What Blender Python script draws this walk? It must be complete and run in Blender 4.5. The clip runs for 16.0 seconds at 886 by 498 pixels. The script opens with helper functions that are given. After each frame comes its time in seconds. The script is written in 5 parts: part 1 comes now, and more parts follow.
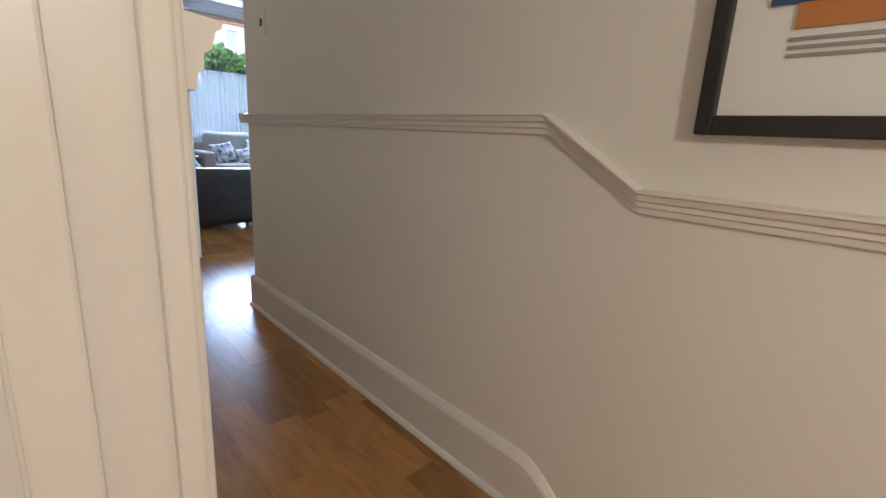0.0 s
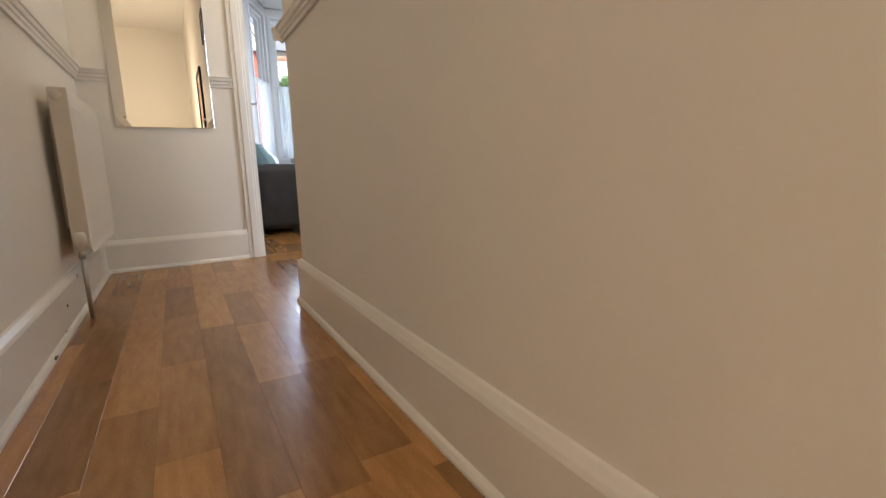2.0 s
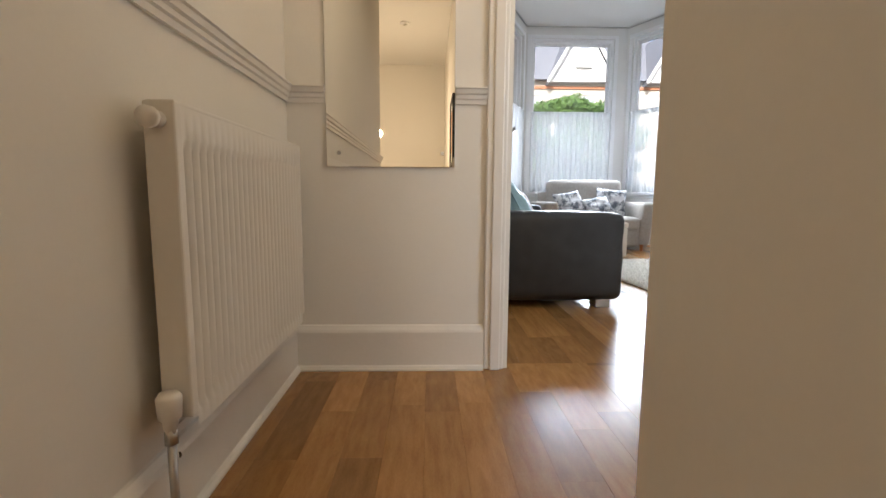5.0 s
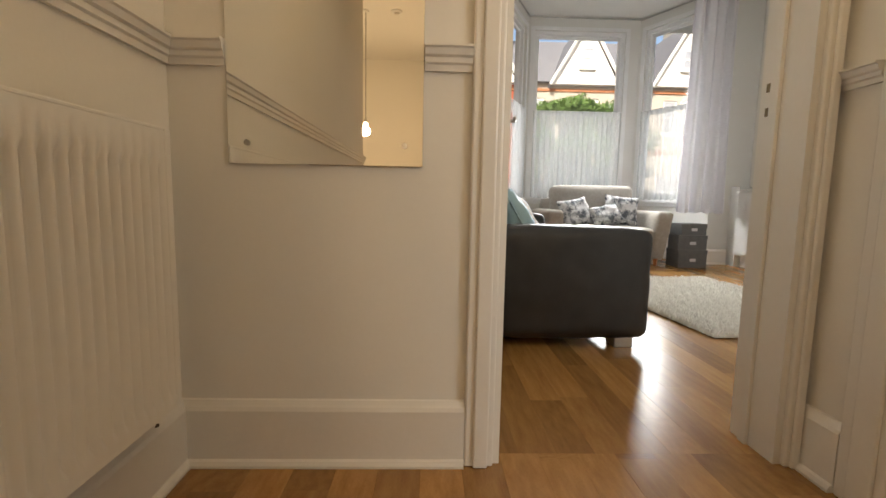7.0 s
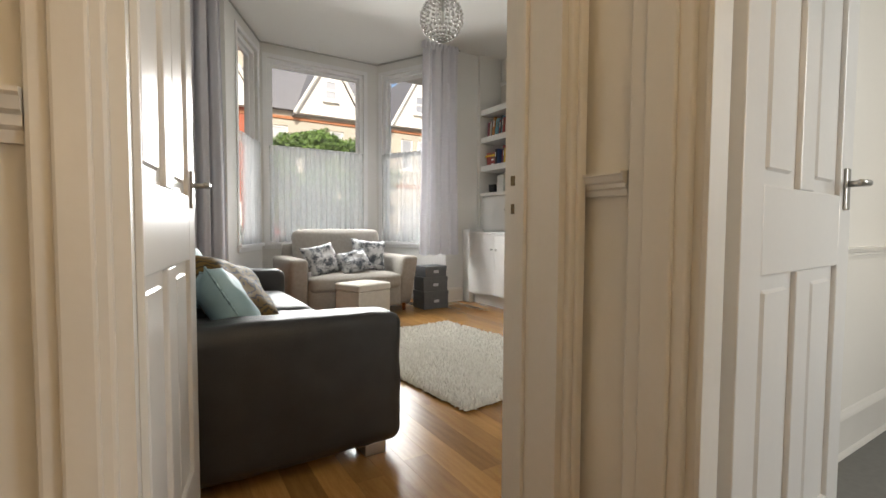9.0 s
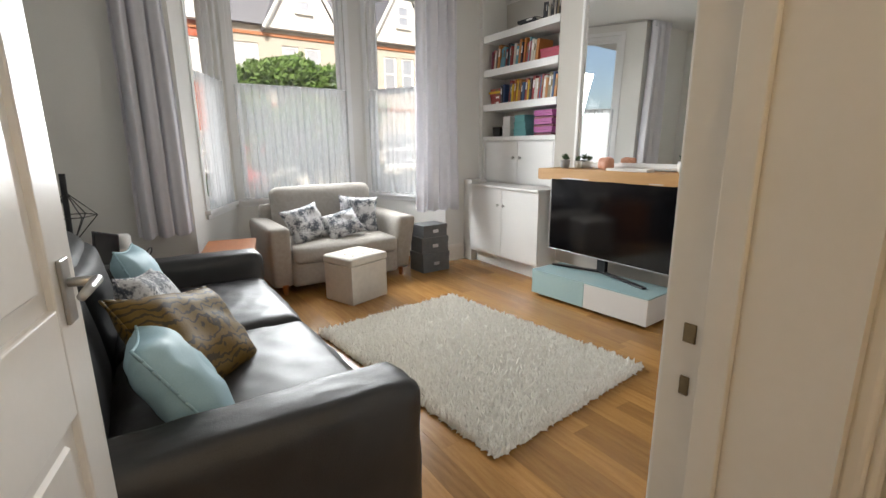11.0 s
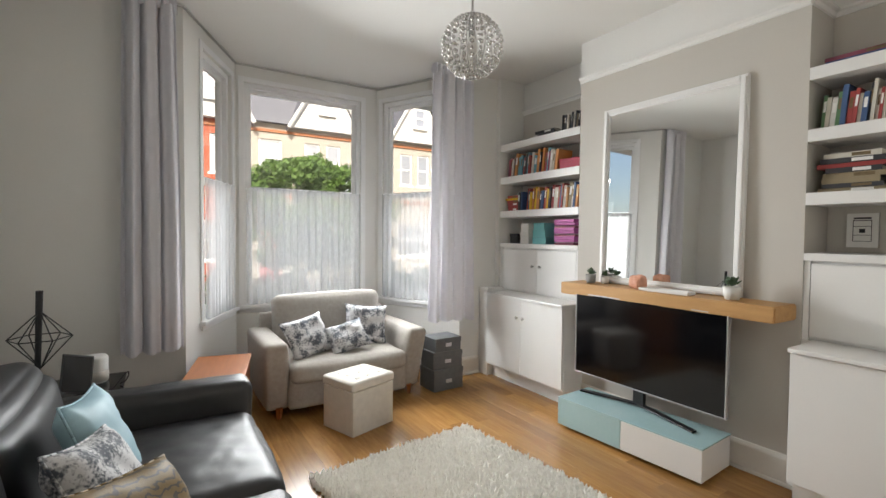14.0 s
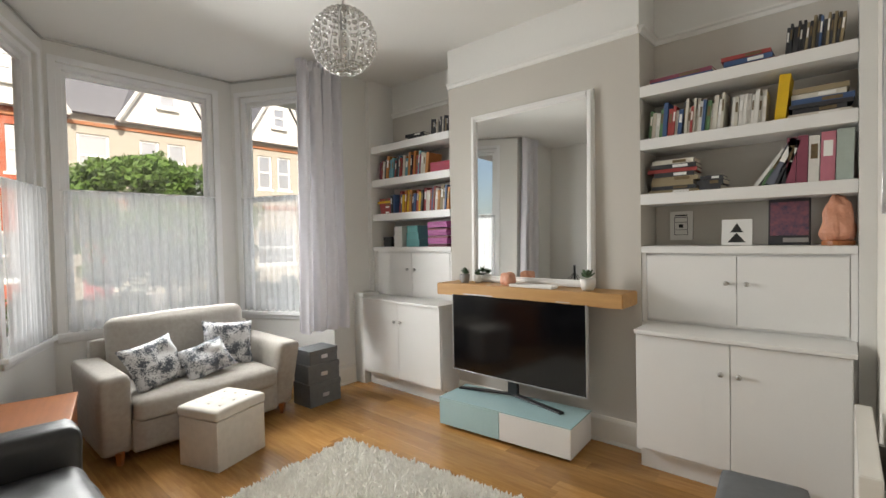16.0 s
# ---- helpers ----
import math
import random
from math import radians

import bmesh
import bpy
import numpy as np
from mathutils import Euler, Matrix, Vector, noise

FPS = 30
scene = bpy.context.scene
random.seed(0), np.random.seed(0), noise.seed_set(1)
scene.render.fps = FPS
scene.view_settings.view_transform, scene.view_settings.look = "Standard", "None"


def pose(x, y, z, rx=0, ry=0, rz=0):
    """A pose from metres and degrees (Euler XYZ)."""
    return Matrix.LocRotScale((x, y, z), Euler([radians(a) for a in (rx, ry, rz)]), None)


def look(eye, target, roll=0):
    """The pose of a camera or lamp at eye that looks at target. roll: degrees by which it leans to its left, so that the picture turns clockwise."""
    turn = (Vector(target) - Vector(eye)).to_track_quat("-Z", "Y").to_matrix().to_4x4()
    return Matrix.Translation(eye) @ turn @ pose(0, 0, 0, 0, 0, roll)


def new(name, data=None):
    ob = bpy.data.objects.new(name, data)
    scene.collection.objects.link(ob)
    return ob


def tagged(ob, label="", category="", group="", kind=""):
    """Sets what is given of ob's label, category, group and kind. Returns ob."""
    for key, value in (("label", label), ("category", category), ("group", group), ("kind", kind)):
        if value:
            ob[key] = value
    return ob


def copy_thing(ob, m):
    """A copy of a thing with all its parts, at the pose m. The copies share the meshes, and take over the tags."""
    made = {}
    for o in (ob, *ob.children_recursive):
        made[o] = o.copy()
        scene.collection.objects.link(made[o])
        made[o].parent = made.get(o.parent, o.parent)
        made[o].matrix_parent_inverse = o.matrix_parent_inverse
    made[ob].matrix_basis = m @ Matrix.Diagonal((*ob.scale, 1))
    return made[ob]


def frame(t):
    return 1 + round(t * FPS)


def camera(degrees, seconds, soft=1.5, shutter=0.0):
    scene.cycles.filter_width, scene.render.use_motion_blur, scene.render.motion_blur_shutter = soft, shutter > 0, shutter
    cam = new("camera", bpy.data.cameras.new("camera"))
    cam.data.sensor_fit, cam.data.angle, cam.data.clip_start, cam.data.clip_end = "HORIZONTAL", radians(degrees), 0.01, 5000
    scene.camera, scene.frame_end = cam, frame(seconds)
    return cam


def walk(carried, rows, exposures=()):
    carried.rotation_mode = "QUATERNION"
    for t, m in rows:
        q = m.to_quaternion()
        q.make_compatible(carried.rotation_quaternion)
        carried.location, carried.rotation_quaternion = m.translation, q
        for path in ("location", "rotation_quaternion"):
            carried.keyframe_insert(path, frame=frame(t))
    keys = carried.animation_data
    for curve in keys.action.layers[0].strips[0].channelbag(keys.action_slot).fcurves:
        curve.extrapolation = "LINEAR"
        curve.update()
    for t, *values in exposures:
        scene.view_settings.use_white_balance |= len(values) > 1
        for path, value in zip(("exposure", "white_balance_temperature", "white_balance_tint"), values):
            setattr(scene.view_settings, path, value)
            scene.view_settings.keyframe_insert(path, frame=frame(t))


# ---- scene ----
cam = camera(88.3, 16.0)
PATH = [
    (0, (1.531, 0.481, 1.081), (2.859, 1.901, 0.610), 3.2),
    (0.3, (1.626, 0.570, 0.880), (2.945, 1.992, 0.390), 3.0),
    (0.5, (1.682, 0.628, 0.815), (2.982, 2.053, 0.282), 1.3),
    (1, (1.752, 0.785, 0.635), (3.031, 2.269, 0.234), -0.6),
    (1.5, (1.930, 0.942, 0.555), (3.094, 2.534, 0.218), -2.3),
    (2, (2.079, 1.203, 0.584), (3.061, 2.909, 0.229), -1.4),
    (2.5, (2.17, 1.501, 0.645), (2.909, 3.328, 0.302), -0.6),
    (3, (2.149, 1.749, 0.659), (2.735, 3.637, 0.355), -0.8),
    (3.5, (2.165, 2.016, 0.681), (2.653, 3.934, 0.397), -0.8),
    (4, (2.185, 2.228, 0.695), (2.46, 4.192, 0.437), -1.0),
    (4.2, (2.193, 2.313, 0.714), (2.369, 4.289, 0.461), -1.0),
    (6.3, (2.318, 3.09, 0.777), (2.331, 5.077, 0.551), 0.8),
    (6.5, (2.33, 3.148, 0.787), (2.338, 5.135, 0.558), 0.8),
    (7, (2.357, 3.28, 0.778), (2.416, 5.267, 0.555), 1.1),
    (7.5, (2.433, 3.415, 0.767), (2.738, 5.38, 0.554), 0.9),
    (8, (2.5, 3.552, 0.823), (3.067, 5.463, 0.65), -0.8),
    (8.5, (2.553, 3.648, 0.886), (3.429, 5.443, 0.775), -0.9),
    (9, (2.606, 3.779, 1.013), (3.658, 5.478, 0.916), 0.3),
    (9.2, (2.628, 3.871, 1.065), (3.714, 5.546, 0.935), 0.5),
    (11.3, (2.876, 4.458, 1.401), (3.92, 6.1, 0.94), -1.4),
    (11.5, (2.901, 4.477, 1.415), (3.908, 6.144, 0.962), -1.8),
    (12, (2.903, 4.595, 1.447), (3.875, 6.295, 1.041), -2.3),
    (12.5, (2.951, 4.663, 1.5), (3.923, 6.38, 1.176), -2.7),
    (13, (2.993, 4.722, 1.553), (3.991, 6.444, 1.356), -2.4),
    (13.5, (3.003, 4.749, 1.577), (4.032, 6.46, 1.465), -0.9),
    (14, (3.008, 4.765, 1.573), (4.071, 6.458, 1.509), 0.5),
    (14.5, (3.004, 4.796, 1.566), (4.114, 6.46, 1.528), 1.3),
    (15, (2.996, 4.832, 1.562), (4.211, 6.42, 1.535), 1.0),
    (15.5, (2.977, 4.86, 1.559), (4.325, 6.338, 1.527), 0.1),
    (16, (3.007, 4.87, 1.571), (4.507, 6.192, 1.52), -1.2),
]
EXPOSURES = [(0, 0.6, 4750, 10), (0.5, 0.7, 5650, 10), (2, 1.1, 5450, 10), (4, 1.0, 5250, 10), (6.5, 0.65, 7000, 10), (8, 0.42, 6900, 10), (9, 0.36, 6900, 10), (11.5, 0.5, 6600, 10), (13, 0.52, 6600, 10), (16, 0.32, 6900, 10)]
walk(cam, [(t, look(eye, target, roll)) for t, eye, target, roll in PATH], EXPOSURES)

# ---- world, sun, large lights ----
world = bpy.data.worlds.new("world")
scene.world = world
world.use_nodes = True
wn = world.node_tree.nodes
sky = wn.new("ShaderNodeTexSky")
sky.sky_type = 'NISHITA'
sky.sun_disc = False
sky.sun_elevation, sky.sun_rotation = radians(35), radians(200)
sky.air_density, sky.dust_density = 1.0, 3.0
world.node_tree.links.new(sky.outputs[0], wn["Background"].inputs[0])
wn["Background"].inputs[1].default_value = 0.15
sun = new("sun", bpy.data.lights.new("sun", "SUN"))
sun.data.energy, sun.data.angle, sun.data.color = 5.0, radians(0.6), (1.0, 0.95, 0.87)
# the sun stands behind the house and lights the terrace over the road
sun.matrix_world = look((0, 0, 10), (0.34 * 0.82, 0.94 * 0.82, 10 - 0.57))


def area_lamp(name, eye, target, w, h, watts, color):
    lamp = new(name, bpy.data.lights.new(name, "AREA"))
    lamp.data.shape, lamp.data.size, lamp.data.size_y = "RECTANGLE", w, h
    lamp.data.energy, lamp.data.color, lamp.data.spread = watts, color, radians(140)
    lamp.matrix_world = look(eye, target)
    return lamp


DAY = (0.93, 0.97, 1.0)
area_lamp("daylight_front", (4.46, 9.58, 1.85), (5.3, 5.4, 0.55), 1.15, 1.4, 56, DAY)
area_lamp("daylight_right", (5.28, 9.30, 1.75), (2.6, 5.6, 0.9), 0.45, 1.4, 13, DAY)
area_lamp("daylight_side_room", (5.4, 2.2, 1.7), (4.4, 4.2, 1.1), 1.1, 1.4, 19, DAY)
# sky light in the window openings, outside the sheers
area_lamp("skylight_front", (4.46, 10.34, 1.45), (4.46, 8.0, 1.45), 1.3, 1.3, 4.0, DAY)
area_lamp("skylight_left", (3.16, 9.66, 1.45), (4.16, 9.17, 1.45), 0.7, 1.3, 2.2, DAY)
area_lamp("skylight_right", (5.90, 9.64, 1.45), (4.90, 9.16, 1.45), 0.7, 1.3, 2.2, DAY)


# ---- materials ----
def mat(name, c1, c2=None, rough=0.6, scale=6.0, fine=120.0, bump=0.08, metal=0.0, spec=0.5, coat=0.0, stretch=(1, 1, 1), rand=0.0):
    """A noise-varied surface: two scales of colour change and a fine relief."""
    m = bpy.data.materials.new(name)
    m.use_nodes = True
    n, l = m.node_tree.nodes, m.node_tree.links
    p = n["Principled BSDF"]
    c2 = c2 or tuple(v * 0.88 for v in c1)
    tc = n.new("ShaderNodeTexCoord")
    mp = n.new("ShaderNodeMapping")
    mp.inputs["Scale"].default_value = stretch
    l.new(tc.outputs["Object"], mp.inputs["Vector"])
    a, b = n.new("ShaderNodeTexNoise"), n.new("ShaderNodeTexNoise")
    a.inputs["Scale"].default_value, b.inputs["Scale"].default_value = scale, fine
    a.inputs["Detail"].default_value, b.inputs["Detail"].default_value = 5, 3
    vec = mp.outputs["Vector"]
    if rand:
        oi = n.new("ShaderNodeObjectInfo")
        ad = n.new("ShaderNodeVectorMath")
        ad.operation = "MULTIPLY_ADD"
        ad.inputs[1].default_value = (1, 1, 1)
        sc = n.new("ShaderNodeMath")
        sc.operation = "MULTIPLY"
        sc.inputs[1].default_value = 37.0
        l.new(oi.outputs["Random"], sc.inputs[0])
        l.new(vec, ad.inputs[0])
        l.new(sc.outputs[0], ad.inputs[2])
        vec = ad.outputs[0]
    l.new(vec, a.inputs["Vector"])
    l.new(vec, b.inputs["Vector"])
    r = n.new("ShaderNodeValToRGB")
    r.color_ramp.elements[0].position, r.color_ramp.elements[1].position = 0.3, 0.7
    r.color_ramp.elements[0].color, r.color_ramp.elements[1].color = (*c2, 1), (*c1, 1)
    mx = n.new("ShaderNodeMix")
    mx.data_type = "FLOAT"
    mx.inputs[0].default_value = 0.35
    l.new(a.outputs["Fac"], mx.inputs[2])
    l.new(b.outputs["Fac"], mx.inputs[3])
    l.new(mx.outputs[0], r.inputs["Fac"])
    col = r.outputs["Color"]
    if rand:
        hs = n.new("ShaderNodeHueSaturation")
        mr = n.new("ShaderNodeMapRange")
        mr.inputs[3].default_value, mr.inputs[4].default_value = 1 - rand, 1 + rand
        l.new(oi.outputs["Random"], mr.inputs[0])
        l.new(mr.outputs[0], hs.inputs["Value"])
        l.new(col, hs.inputs["Color"])
        col = hs.outputs["Color"]
    l.new(col, p.inputs["Base Color"])
    p.inputs["Roughness"].default_value, p.inputs["Metallic"].default_value = rough, metal
    p.inputs["Specular IOR Level"].default_value = spec
    p.inputs["Coat Weight"].default_value = coat
    if bump:
        bp = n.new("ShaderNodeBump")
        bp.inputs["Strength"].default_value, bp.inputs["Distance"].default_value = bump, 0.01
        l.new(mx.outputs[0], bp.inputs["Height"])
        l.new(bp.outputs[0], p.inputs["Normal"])
    return m


WALL = mat("wall_paint", (0.80, 0.77, 0.71), (0.77, 0.74, 0.68), 0.65, 1.2, 90, 0.05)
ROOM = mat("room_paint", (0.74, 0.73, 0.70), (0.71, 0.70, 0.67), 0.7, 1.0, 90, 0.05)
GREIGE = mat("greige_paint", (0.56, 0.53, 0.48), (0.53, 0.50, 0.455), 0.75, 1.0, 90, 0.05)
CEIL = mat("ceiling_paint", (0.80, 0.79, 0.76), (0.77, 0.76, 0.73), 0.8, 1.0, 60, 0.05)
TRIM = mat("gloss_trim_paint", (0.80, 0.77, 0.72), (0.76, 0.73, 0.67), 0.32, 5, 60, 0.06)
DOORW = mat("door_paint", (0.82, 0.80, 0.77), (0.78, 0.76, 0.73), 0.28, 4, 70, 0.05)
WHITE = mat("cabinet_paint", (0.80, 0.79, 0.77), (0.77, 0.76, 0.74), 0.35, 3, 80, 0.03)
PVC = mat("white_frame", (0.82, 0.82, 0.82), (0.78, 0.78, 0.78), 0.35, 4, 80, 0.02)
PLANK = mat("oak_plank", (0.43, 0.228, 0.075), (0.28, 0.135, 0.040), 0.24, 5, 60, 0.05, stretch=(9, 0.8, 1), rand=0.27)
LEATHER = mat("black_leather", (0.030, 0.030, 0.032), (0.018, 0.018, 0.019), 0.40, 9, 240, 0.30)
FABRIC = mat("oatmeal_weave", (0.42, 0.392, 0.355), (0.34, 0.315, 0.285), 0.9, 30, 400, 0.35, spec=0.2)
LINEN = mat("cream_linen", (0.66, 0.62, 0.56), (0.58, 0.545, 0.49), 0.88, 25, 380, 0.25, spec=0.2)
CURTAIN = mat("silver_grey_curtain", (0.72, 0.71, 0.75), (0.66, 0.65, 0.69), 0.75, 20, 300, 0.2, spec=0.3)
RUG = mat("ivory_wool", (0.93, 0.91, 0.86), (0.74, 0.71, 0.65), 0.95, 42, 240, 0.6, spec=0.1)
ORANGE = mat("orange_wood", (0.40, 0.135, 0.035), (0.29, 0.09, 0.022), 0.35, 4, 50, 0.05, stretch=(8, 1, 1))
OAK = mat("oak_beam", (0.56, 0.32, 0.12), (0.42, 0.22, 0.075), 0.5, 3, 50, 0.2, stretch=(8, 1, 8))
CHROME = mat("brushed_metal", (0.55, 0.54, 0.52), (0.45, 0.44, 0.42), 0.3, 20, 200, 0.03, metal=1.0)
BRASS = mat("aged_brass", (0.25, 0.19, 0.11), (0.15, 0.11, 0.07), 0.4, 30, 200, 0.1, metal=1.0)
BLACK = mat("black_plastic", (0.018, 0.018, 0.02), (0.012, 0.012, 0.013), 0.4, 10, 200, 0.03)
SCREEN = mat("dark_screen", (0.004, 0.004, 0.005), (0.003, 0.003, 0.004), 0.12, 3, 50, 0.0)
SILVER = mat("silver_bezel", (0.62, 0.62, 0.64), (0.55, 0.55, 0.57), 0.3, 10, 100, 0.0, metal=0.8)
AQUA = mat("aqua_glass_panel", (0.42, 0.60, 0.62), (0.37, 0.55, 0.57), 0.12, 2, 40, 0.0, coat=0.5)
BLUE = mat("pale_blue_satin", (0.38, 0.56, 0.63), (0.30, 0.47, 0.54), 0.55, 8, 250, 0.15)
MUSTARD = mat("mustard_print", (0.25, 0.15, 0.018), (0.055, 0.032, 0.006), 0.6, 9, 160, 0.25)
PRINT = mat("grey_floral_print", (0.66, 0.66, 0.67), (0.07, 0.08, 0.10), 0.7, 11, 90, 0.15)
BOXGREY = mat("charcoal_box_cloth", (0.15, 0.155, 0.16), (0.115, 0.12, 0.125), 0.8, 20, 300, 0.2)
RADIATOR = mat("radiator_enamel", (0.80, 0.77, 0.71), (0.76, 0.73, 0.67), 0.3, 4, 50, 0.02)
POT = mat("pale_ceramic", (0.72, 0.70, 0.66), (0.64, 0.62, 0.58), 0.5, 12, 90, 0.05)
POTG = mat("grey_ceramic", (0.34, 0.33, 0.31), (0.27, 0.26, 0.25), 0.6, 12, 90, 0.08)
LEAF = mat("succulent_leaf", (0.055, 0.11, 0.045), (0.03, 0.065, 0.025), 0.5, 20, 100, 0.05)
PINK = mat("salt_pink", (0.72, 0.36, 0.24), (0.58, 0.25, 0.15), 0.5, 18, 80, 0.4)
PAPER = mat("page_paper", (0.72, 0.68, 0.58), (0.62, 0.57, 0.47), 0.8, 8, 300, 0.2)
CARD = mat("white_card", (0.80, 0.79, 0.76), (0.77, 0.76, 0.73), 0.6, 5, 100, 0.0)
INK = mat("black_ink", (0.02, 0.02, 0.02), (0.015, 0.015, 0.015), 0.5, 10, 100, 0.0)
BRICK = mat("yellow_stock_brick", (0.45, 0.415, 0.355), (0.37, 0.335, 0.28), 0.9, 3, 9, 0.2)
REDBRICK = mat("red_brick", (0.42, 0.12, 0.065), (0.30, 0.08, 0.045), 0.9, 3, 9, 0.2)
RENDERW = mat("white_render", (0.74, 0.73, 0.70), (0.68, 0.67, 0.64), 0.9, 1.5, 20, 0.05)
SLATE = mat("roof_slate", (0.20, 0.20, 0.215), (0.14, 0.14, 0.155), 0.7, 3, 14, 0.2)
ASPHALT = mat("asphalt", (0.06, 0.06, 0.062), (0.045, 0.045, 0.047), 0.9, 2, 60, 0.3)
PAVE = mat("paving", (0.22, 0.215, 0.20), (0.17, 0.165, 0.155), 0.9, 2, 40, 0.2)
FOLIAGE = mat("foliage", (0.12, 0.20, 0.035), (0.06, 0.12, 0.02), 0.6, 5, 30, 0.0, rand=0.1)
BARK = mat("bark", (0.12, 0.085, 0.055), (0.07, 0.05, 0.035), 0.9, 12, 60, 0.5)
BOOKS = [mat("book_cloth", c, None, 0.55, 15, 120, 0.03) for c in (
    (0.34, 0.05, 0.045), (0.05, 0.10, 0.22), (0.62, 0.58, 0.50), (0.10, 0.20, 0.09), (0.50, 0.20, 0.05), (0.035, 0.035, 0.04),
    (0.70, 0.68, 0.64), (0.12, 0.30, 0.36), (0.24, 0.055, 0.09), (0.28, 0.22, 0.13), (0.70, 0.44, 0.01), (0.50, 0.17, 0.22), (0.40, 0.46, 0.41), (0.13, 0.14, 0.18))]
BAND = mat("orange_brick", (0.40, 0.17, 0.08), (0.30, 0.12, 0.055), 0.9, 3, 9, 0.2)
MAGENTA = mat("pink_folder", (0.48, 0.11, 0.36), (0.40, 0.08, 0.29), 0.5, 10, 90, 0.02)
TEAL = mat("teal_box", (0.17, 0.45, 0.46), (0.14, 0.39, 0.40), 0.6, 10, 90, 0.05)
CRIMSON = mat("crimson_box", (0.42, 0.03, 0.07), (0.36, 0.025, 0.06), 0.5, 10, 90, 0.02)

# the curtain cloth lets some daylight through
cnn, cll = CURTAIN.node_tree.nodes, CURTAIN.node_tree.links
ct, cmx = cnn.new("ShaderNodeBsdfTranslucent"), cnn.new("ShaderNodeMixShader")
ct.inputs[0].default_value = (0.84, 0.83, 0.86, 1)
cmx.inputs[0].default_value = 0.12
cll.new(cnn["Principled BSDF"].outputs[0], cmx.inputs[1]), cll.new(ct.outputs[0], cmx.inputs[2]), cll.new(cmx.outputs[0], cnn["Material Output"].inputs[0])

for m in (PRINT, MUSTARD):
    ramp = [n for n in m.node_tree.nodes if n.bl_idname == "ShaderNodeValToRGB"][0].color_ramp
    ramp.elements[0].position, ramp.elements[1].position = 0.43, 0.54


mn_, ml_ = MUSTARD.node_tree.nodes, MUSTARD.node_tree.links
mw, mv, mr_ = mn_.new("ShaderNodeTexWave"), mn_.new("ShaderNodeTexCoord"), mn_.new("ShaderNodeValToRGB")
mw.wave_type, mw.bands_direction = "RINGS", "Z"
mw.inputs["Scale"].default_value, mw.inputs["Distortion"].default_value, mw.inputs["Detail"].default_value, mw.inputs["Detail Scale"].default_value = 13.0, 7.0, 2.0, 1.6
ml_.new(mv.outputs["Object"], mw.inputs["Vector"])
e = mr_.color_ramp.elements
e[0].position, e[0].color = 0.12, (0.04, 0.025, 0.006, 1)
e[1].position, e[1].color = 0.34, (0.15, 0.085, 0.008, 1)
ml_.new(mw.outputs["Fac"], mr_.inputs["Fac"])
ml_.new(mr_.outputs["Color"], mn_["Principled BSDF"].inputs["Base Color"])


def plain(name):
    m = bpy.data.materials.new(name)
    m.use_nodes = True
    return m, m.node_tree.nodes, m.node_tree.links


MIRROR, mn, _ = plain("mirror_silver")
mn["Principled BSDF"].inputs["Base Color"].default_value = (0.90, 0.91, 0.90, 1)
mn["Principled BSDF"].inputs["Metallic"].default_value = 1
mn["Principled BSDF"].inputs["Roughness"].default_value = 0.01
GLASS, gn, gl = plain("window_glass")
g1, g2, g3 = gn.new("ShaderNodeBsdfTransparent"), gn.new("ShaderNodeBsdfGlossy"), gn.new("ShaderNodeMixShader")
g2.inputs["Roughness"].default_value = 0.02
g3.inputs[0].default_value = 0.05
gl.new(g1.outputs[0], g3.inputs[1]), gl.new(g2.outputs[0], g3.inputs[2]), gl.new(g3.outputs[0], gn["Material Output"].inputs[0])
CRYSTAL, cn, _ = plain("crystal_bead")
cn["Principled BSDF"].inputs["Transmission Weight"].default_value = 0.75
cn["Principled BSDF"].inputs["Roughness"].default_value = 0.08
cn["Principled BSDF"].inputs["Base Color"].default_value = (0.86, 0.84, 0.80, 1)
SHEER, sn, sl = plain("sheer_voile")
s0, s1, s2, s3, s4 = (sn.new("ShaderNodeBsdfTransparent"), sn.new("ShaderNodeBsdfTranslucent"), sn.new("ShaderNodeBsdfDiffuse"), sn.new("ShaderNodeMixShader"), sn.new("ShaderNodeMixShader"))
s1.inputs[0].default_value = s2.inputs[0].default_value = (0.90, 0.91, 0.91, 1)
sno = sn.new("ShaderNodeTexNoise")
sno.inputs["Scale"].default_value = 18
smr = sn.new("ShaderNodeMapRange")
smr.inputs[3].default_value, smr.inputs[4].default_value = 0.42, 0.72
sl.new(sno.outputs["Fac"], smr.inputs[0])
s3.inputs[0].default_value = 0.18
sl.new(s1.outputs[0], s3.inputs[1]), sl.new(s2.outputs[0], s3.inputs[2])
sl.new(smr.outputs[0], s4.inputs[0]), sl.new(s0.outputs[0], s4.inputs[1]), sl.new(s3.outputs[0], s4.inputs[2])
sl.new(s4.outputs[0], sn["Material Output"].inputs[0])
BULB, bn, _ = plain("warm_bulb")
bn["Principled BSDF"].inputs["Emission Color"].default_value = (1.0, 0.66, 0.30, 1)
bn["Principled BSDF"].inputs["Emission Strength"].default_value = 25


# ---- building helpers ----
def part(name, bm, material, parent=None, label="", smooth=False):
    """One mesh object under a thing or a part."""
    me = bpy.data.meshes.new(name)
    bm.normal_update()
    bm.to_mesh(me)
    bm.free()
    for m in (material if isinstance(material, (list, tuple)) else [material]):
        me.materials.append(m)
    if smooth:
        me.polygons.foreach_set("use_smooth", [True] * len(me.polygons))
    ob = new(name, me)
    ob.parent = parent
    return tagged(ob, label)


